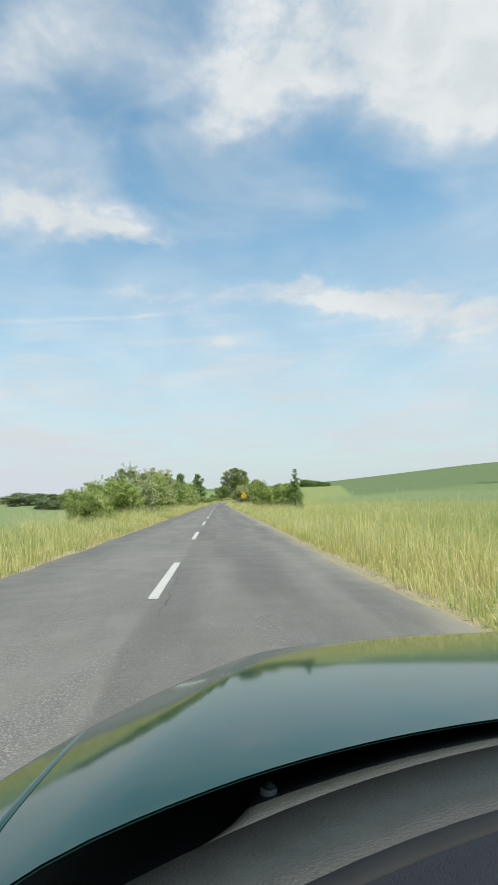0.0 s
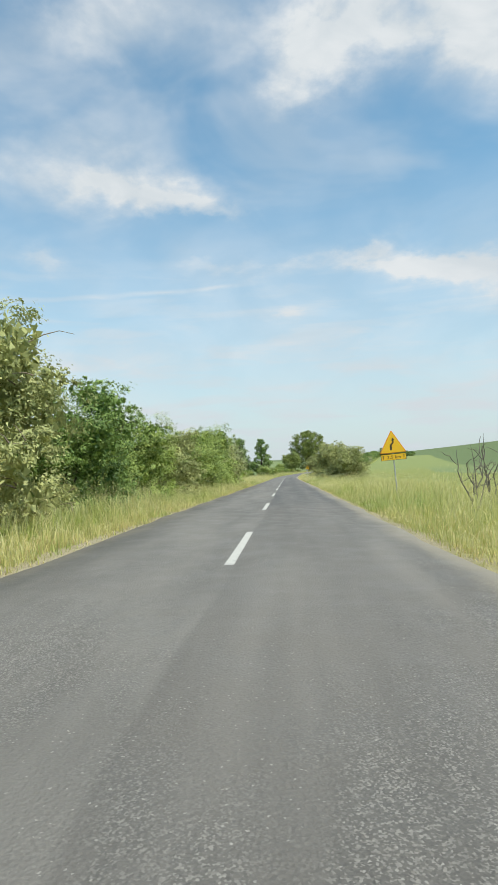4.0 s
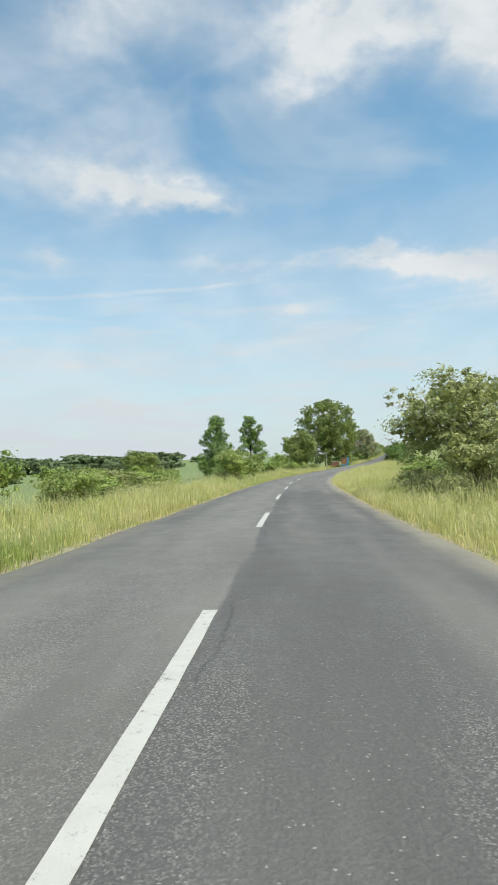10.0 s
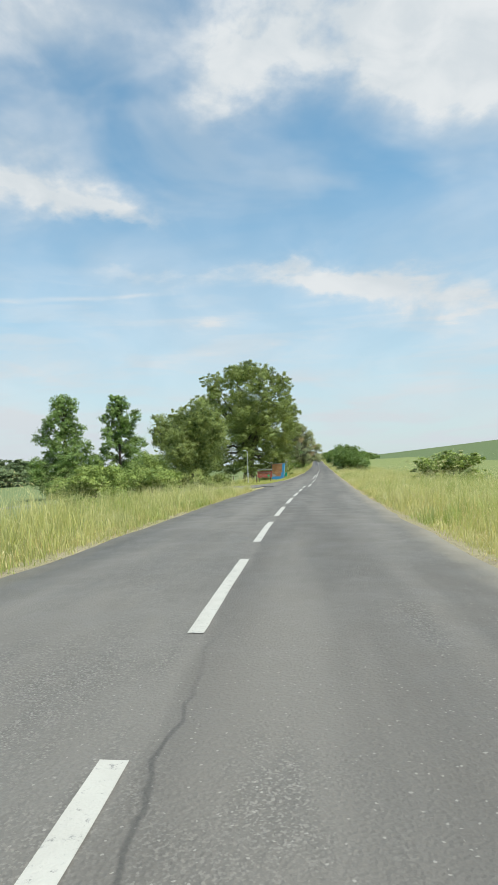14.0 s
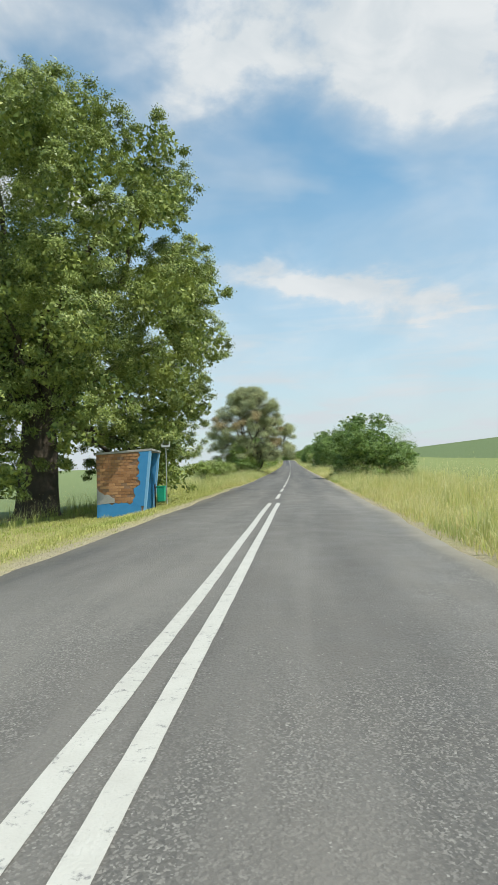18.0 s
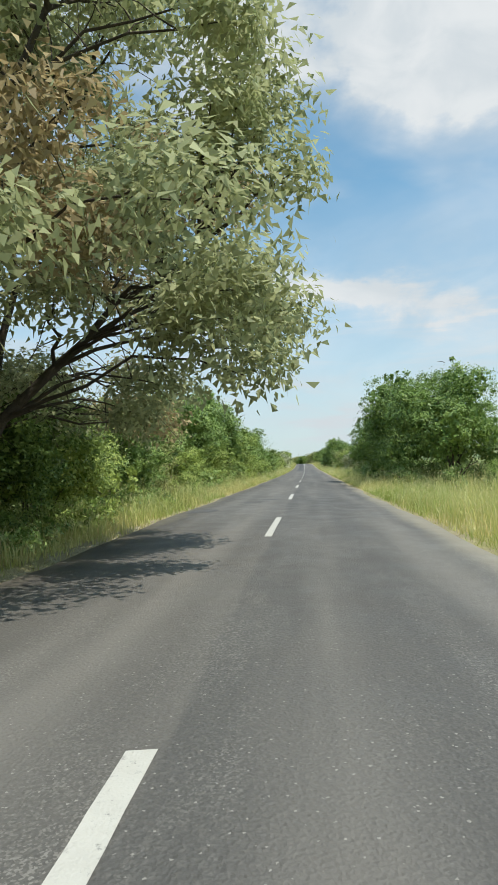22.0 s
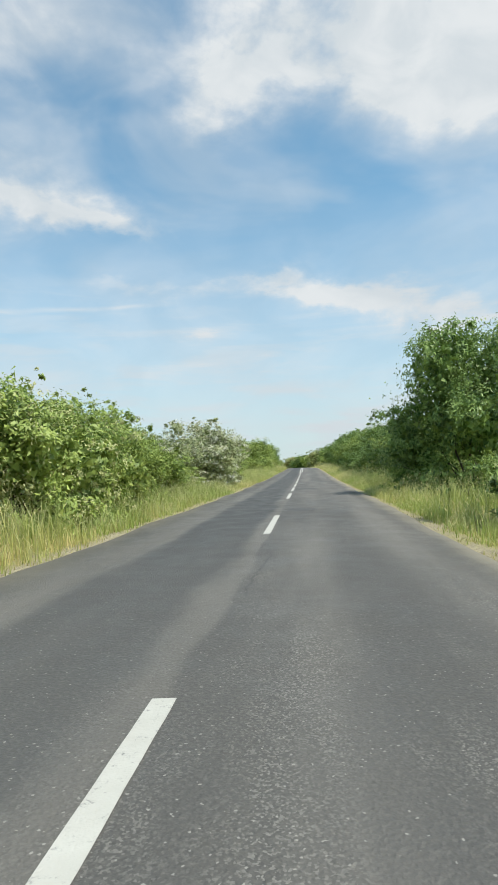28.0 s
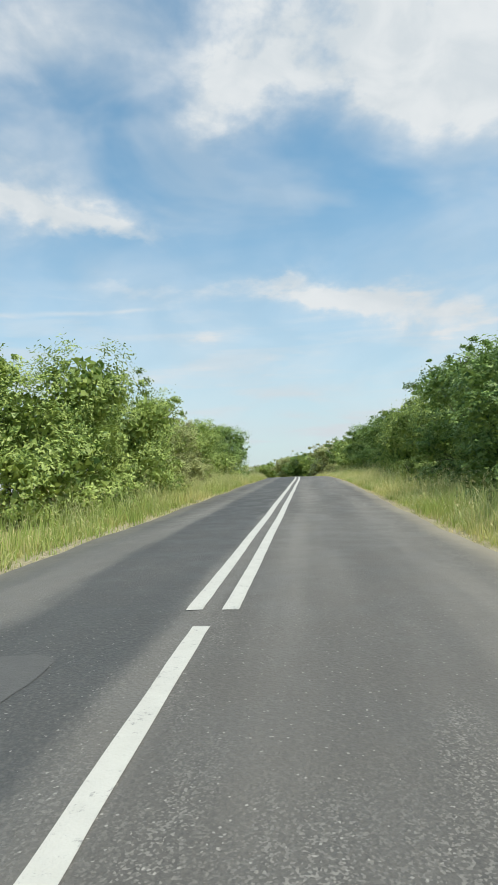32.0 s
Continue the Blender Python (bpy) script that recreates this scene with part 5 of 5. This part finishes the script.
def thin_tree():
    rng = np.random.default_rng(83)
    ob = thing("tree", Matrix.Translation(spot(459, -5.5, -.05)), "thin-leaved spreading tree with many dark limbs and brownish sparse foliage", "tree", "roadside trees")
    lobes, runs, fine_ = [], [], []
    def girth(z):
        return float(np.interp(z, [1, 3, 5, 7, 9, 11, 12.6], [5.6, 6.3, 6.7, 6.1, 5.0, 3.4, 1.2]))

    stems = []
    for i in range(13):
        a, z = i * 2.4, 4.5 + 7.2 * (i + .5) / 13
        top = np.array([math.cos(a) * girth(z) * .72, math.sin(a) * girth(z) * .72, z])
        pts, rad = limb(rng, (math.cos(a) * .35, math.sin(a) * .35, -.2), top, .13, .025, 8, .06)
        runs.append((pts, rad))
        stems.append(pts)
    joints = np.concatenate([p[2:] for p in stems])
    rust = []
    for i in range(330):      # twigs out to loose sprays with gaps of sky between them
        a, z = rng.uniform(0, 6.283), 2.3 + 10.0 * (i + rng.random()) / 330
        far = (girth(z) - .4) * math.sqrt(rng.uniform(.05, 1))
        tip = np.array([math.cos(a) * far, math.sin(a) * far, z])
        d = np.linalg.norm((joints - tip) * np.array([1, 1, 1.2]), axis=1) + 2.5 * (joints[:, 2] > z)
        sub = limb(rng, joints[int(np.argmin(d))], tip, .04, .008, 5, .08)
        fine_.append(sub)
        r = rng.uniform(.5, .85)
        lobes.append((*tip, r, r, r * .7))
        rust.append(noise.noise(Vector(tip) * .33) + .10 * (tip[2] - 6) / 6 > .30)
        for m in range(4):
            fine_.append(limb(rng, sub[0][1 + m], sub[0][1 + m] + rng.normal(size=3) * .45, .012, .004, 3))
    # one long limb hangs out along the road
    ahead = Vector((math.sin(heading(459)), math.cos(heading(459)), 0))
    aside = Vector((ahead.y, -ahead.x, 0))
    tip = np.array(ahead * 13.2 + aside * 2.0 + Vector((0, 0, 8.4)))
    out = limb(rng, stems[9][3], tip, .10, .02, 9, .05)
    runs.append(out)
    for i in range(46):
        root = out[0][4 + i % (len(out[0]) - 4)]
        end = root + np.array(ahead * rng.normal(0, .7) + aside * rng.normal(.2, 1.1)) + np.array([0, 0, rng.uniform(-1.7, .9)])
        fine_.append(limb(rng, root, end, .022, .006, 5, .1))
        r = rng.uniform(.38, .6)
        lobes.append((*end, r, r, r * .8))
        rust.append(rng.random() < .35)
    timber(runs, fine_, ob, BARK, 7, "stem")
    for name_, flag, label, share in (("brown", True, "rust-brown withered leaves", 34000), ("dull", False, "dull green sparse leaves", 168000)):
        group = [l for l, k in zip(lobes, rust) if k == flag]
        v, f = leaf_arrays(rng, group, share, .105, .5, 12, hollow=.35, floor=.6)
        part("crown", mesh_from("crown", v, f, LEAF[name_]), None, ob, label)


def spire(s, u, h, seed):
    """a slender young tree: a leafy spire, with bare twigs about its foot"""
    rng = np.random.default_rng(seed)
    ob = thing("tree", Matrix.Translation(spot(s, u, -.05)), "slender young tree with a leafy spire and bare lower twigs", "tree", "roadside trees")
    runs, lobes, fine_ = [limb(rng, (0, 0, -.2), (.1, .05, h * .95), .07, .015, 8, .02)], [], []
    for i in range(26):
        k = (i + .5) / 26
        a, far = i * 2.4, float(np.interp(k, [0, .2, .45, .75, 1], [.75, .8, .55, .3, .05])) * rng.uniform(.5, 1.1)
        tip = (math.cos(a) * far + .1 * k, math.sin(a) * far + .05 * k, h * (.12 + .88 * k))
        runs.append(limb(rng, (.1 * k, .05 * k, max(.2, tip[2] - .5)), tip, .02, .006, 4))
        r = .34 - .2 * k
        lobes.append((*tip, r, r, r * 1.5))
    for i in range(46):
        a, far = rng.uniform(0, 6.28), rng.uniform(.7, 1.5)
        fine_.append(limb(rng, (0, 0, rng.uniform(.2, 1.2)), (math.cos(a) * far, math.sin(a) * far, rng.uniform(1.0, 2.6)), .016, .005, 4, .12))
    timber(runs, fine_, ob, BARK, 6, "limb")
    v, f = leaf_arrays(rng, lobes, 9000, .085, .5, 24, hollow=.3, floor=.2)
    part("crown", mesh_from("crown", v, f, LEAF["dark"]), None, ob)


spire(67, 8.9, 4.9, 58)
great_tree()
tall_tree(418, -52.5, 21, 91, "tall narrow ragged tree wrapped in foliage at a field edge", 1.3)
tall_tree(416, -40, 20, 92, "tall narrow tree with a leaning ragged top at a field edge")
thin_tree()
# what was raised but not planted is cleared away
for kin in proto.values():
    for ob, w, h in kin:
        if ob not in used:
            for o in (*ob.children, ob):
                bpy.data.objects.remove(o)


# ---- the car in which the drive begins ----
CAR_GREEN = material("dark_green_car_paint", lambda nt: blend(nt, fuzz(nt, place(nt), 3, 4), (.008, .036, .031), (.013, .047, .040)), .07,
                     None, 0.0, .42, 0.0)
TRIM = material("grey_plastic_trim", lambda nt: blend(nt, fuzz(nt, place(nt), 40, 4), (.020, .023, .021), (.038, .042, .039)), .55, lambda nt: (fuzz(nt, place(nt), 300, 2), .001))
STEEL_DULL = material("dull_grey_metal", lambda nt: blend(nt, fuzz(nt, place(nt), 40, 4), (.08, .085, .08), (.13, .135, .13)), .45)
RUBBER = material("black_rubber", lambda nt: blend(nt, fuzz(nt, place(nt), 30, 4), (.010, .010, .010), (.022, .022, .022)), .75)
DASH = material("dark_dashboard", lambda nt: blend(nt, fuzz(nt, place(nt), 90, 4), (.014, .015, .018), (.028, .029, .033)), .65, lambda nt: (fuzz(nt, place(nt), 500, 2), .001))


def car():
    """front of the car, in its own frame: x right, y ahead, from the spot below the driver's eye"""
    ob = thing("car", Matrix.Translation(spot(1.6, .84, 0, False)) @ Matrix.Rotation(-heading(1.6), 4, "Z") @ Matrix.Rotation(math.atan(float(np.interp(1.6, ST, SL))), 4, "X"),
               "dark green car with a glossy curved bonnet and grey wiper cowl", "car")
    mid, half = .66, .945

    def front(x):
        t = min(1, abs(x - mid) / half)
        return .74 + 1.0 * (1 - t * t) ** .70

    def rear(x):
        d = abs(x - mid)
        return .69 - .43 * d ** 2.6

    def height(x, y):
        t = abs(x - mid) / half
        fold = .79 - .20 * min(1, max(0, (y - .45) / .9))
        k = abs(x - mid) - fold
        soft = .5 * (k + math.sqrt(k * k + .0006))
        return .974 - .139 * max(0, (y - .55) / 1.15) ** 1.5 - .022 * t ** 3 - .24 * soft

    def sheet(x0, x1, nx, ny, lower):
        """a piece of the bonnet's skin that rolls over at the front edge, with a thickness below"""
        bm = bmesh.new()
        rows = []
        for i in range(nx + 1):
            x = x0 + (x1 - x0) * i / nx
            col = []
            y0, y1 = rear(x), front(x)
            y0 = min(y0, y1 - .03)
            for j in range(ny + 1):
                k = j / ny
                y = y0 + (y1 - y0) * k
                roll = max(0, k - .86) / .14
                col.append(bm.verts.new((x, y, height(x, y) - .05 * roll ** 2.4)))
            z = col[-1].co.z
            for q, dz in ((.035, .07), (.05, .17), (.045, lower)):
                t = (x - mid) / half
                col.append(bm.verts.new((x + q * t * abs(t), front(x) + q * (1 - .6 * abs(t)), z - dz)))
            rows.append(col)
        for a, b in zip(rows, rows[1:]):
            for j in range(len(a) - 1):
                bm.faces.new((a[j], b[j], b[j + 1], a[j + 1]))
        bmesh.ops.recalc_face_normals(bm, faces=bm.faces[:])
        if bm.faces[0].normal.z < 0:
            bmesh.ops.reverse_faces(bm, faces=bm.faces[:])
        return bm

    def solid(o, t=.008):
        m = o.modifiers.new("thickness", "SOLIDIFY")
        m.thickness, m.offset, m.use_rim = t, -1, t > .003
        return o

    gap = .005
    xl, xr = mid - half, mid + half
    solid(part("bonnet", sheet(xl + .085, xr - .085, 56, 30, .3), CAR_GREEN, ob, "glossy dark green bonnet", True), .0025)
    solid(part("wing", sheet(xl, xl + .085 - gap, 10, 30, .42), CAR_GREEN, ob, "", True))
    solid(part("wing", sheet(xr - .085 + gap, xr, 10, 30, .42), CAR_GREEN, ob, "", True))

    def lower_rim(x, z):
        t = (x - mid) / half
        return x + .05 * t * abs(t), front(x) + .05 * (1 - .6 * abs(t)), z

    bm = bmesh.new()
    cols = []
    for i in range(41):
        x = xl + (xr - xl) * i / 40
        cols.append([bm.verts.new(lower_rim(x, z)) for z in (.56, .42, .26)])
    for a, b in zip(cols, cols[1:]):
        for j in range(2):
            bm.faces.new((a[j], b[j], b[j + 1], a[j + 1]))
    solid(part("bumper", bm, TRIM, ob, "dark plastic bumper", True), .02)
    for x0, x1 in ((xl + .03, xl + .035), (xr - .035, xr - .03)):
        part("flank", box(x0, .36, .30, x1, .80, .60, .002), CAR_GREEN, ob)
    for x in (xl + .12, xr - .12):
        w = part("wheel", tube_bm((x - .09, 1.02, .29), (x + .09, 1.02, .29), .29, 28), RUBBER, ob)
        part("rim", tube_bm((x - .095, 1.02, .29), (x + .095, 1.02, .29), .19, 20), STEEL, w)
    part("axle", tube_bm((xl + .15, 1.02, .29), (xr - .15, 1.02, .29), .04), RUBBER, ob)

    # cowl, seal and dashboard behind the bonnet
    def band(ya, yb, za, zb, x0, x1, n=40, curve=.9):
        bm = bmesh.new()
        cols = []
        for i in range(n + 1):
            x = x0 + (x1 - x0) * i / n
            bow = .05 * ((x - mid) / half) ** 2
            cols.append([bm.verts.new((x, rear(x) * curve + ya - .12 * (1 - curve), za - bow)), bm.verts.new((x, rear(x) * curve + yb - .12 * (1 - curve), zb - bow))])
        for a, b in zip(cols, cols[1:]):
            bm.faces.new((a[0], b[0], b[1], a[1]))
        return bm

    cowl = solid(part("cowl", band(-.012, -.145, .945, .95, xl + .012, xr - .012, curve=1.0), TRIM, ob, "grey ribbed plastic wiper cowl", True))
    # an added black sheet stands in for the shade below the bonnet's rear edge
    solid(part("channel", band(.26, -.03, .885, .915, xl + .012, xr - .012, curve=1.0), RUBBER, ob, "black sheet standing in for the shaded gap behind the bonnet", True))
    solid(part("seal", band(-.143, -.18, .95, .958, xl + .012, xr - .012, curve=1.0), RUBBER, ob, "black rubber windscreen seal", True), .012)
    solid(part("dashboard", band(-.178, -.55, .95, .905, xl + .012, xr - .012, curve=1.0), DASH, ob, "dark grey dashboard top", True), .02)
    # thin black bars laid on the cowl give its slots their dark as colour
    for k in range(52):
        x = .085 + k * .0112
        z = .9505 - .05 * ((x - mid) / half) ** 2
        part("rib", box(x, rear(x) - .138, z - .004, x + .0052, rear(x) - .092, z + .0022, .0006), RUBBER, cowl)
    part("bulkhead", box(xl + .035, .12, .80, xr - .035, .70, .82, .004), RUBBER, ob, "black bulkhead under the cowl")
    # wiper spindle on the raised wing of the cowl, which sweeps down beside it
    hx = .042
    hy, hz = rear(hx) + .036, .9335

    def lip(x):
        return .049 if x > hx - .011 else -.0105 + .0595 * math.exp((x - hx + .011) / .022)

    bm, last = bmesh.new(), None
    for x in [-.1 + .004 * k for k in range(35)] + [.04 + .02 * k for k in range(42)]:
        z = .9522 - .05 * ((x - mid) / half) ** 2
        pair = [bm.verts.new((x, rear(x) - .0115, z)), bm.verts.new((x, rear(x) + lip(x), z - .002))]
        if last and x > last[0].co.x + .001:
            bm.faces.new((last[0], pair[0], pair[1], last[1]))
        last = pair if not last or x > last[0].co.x + .001 else last
    bmesh.ops.delete(bm, geom=[v for v in bm.verts if not v.link_faces], context="VERTS")
    solid(part("wing", bm, TRIM, cowl, "raised grey front of the cowl", True))
    hub = part("wiper_spindle", tube_bm((hx, hy, hz - .008), (hx, hy, hz + .001), .0085, 18), STEEL_DULL, ob, "round wiper spindle cap")
    bm = bmesh.new()
    bmesh.ops.create_uvsphere(bm, u_segments=16, v_segments=8, radius=.0058, matrix=Matrix.Translation((hx, hy, hz + .001)))
    part("cap", bm, RUBBER, hub, "", True)


car()
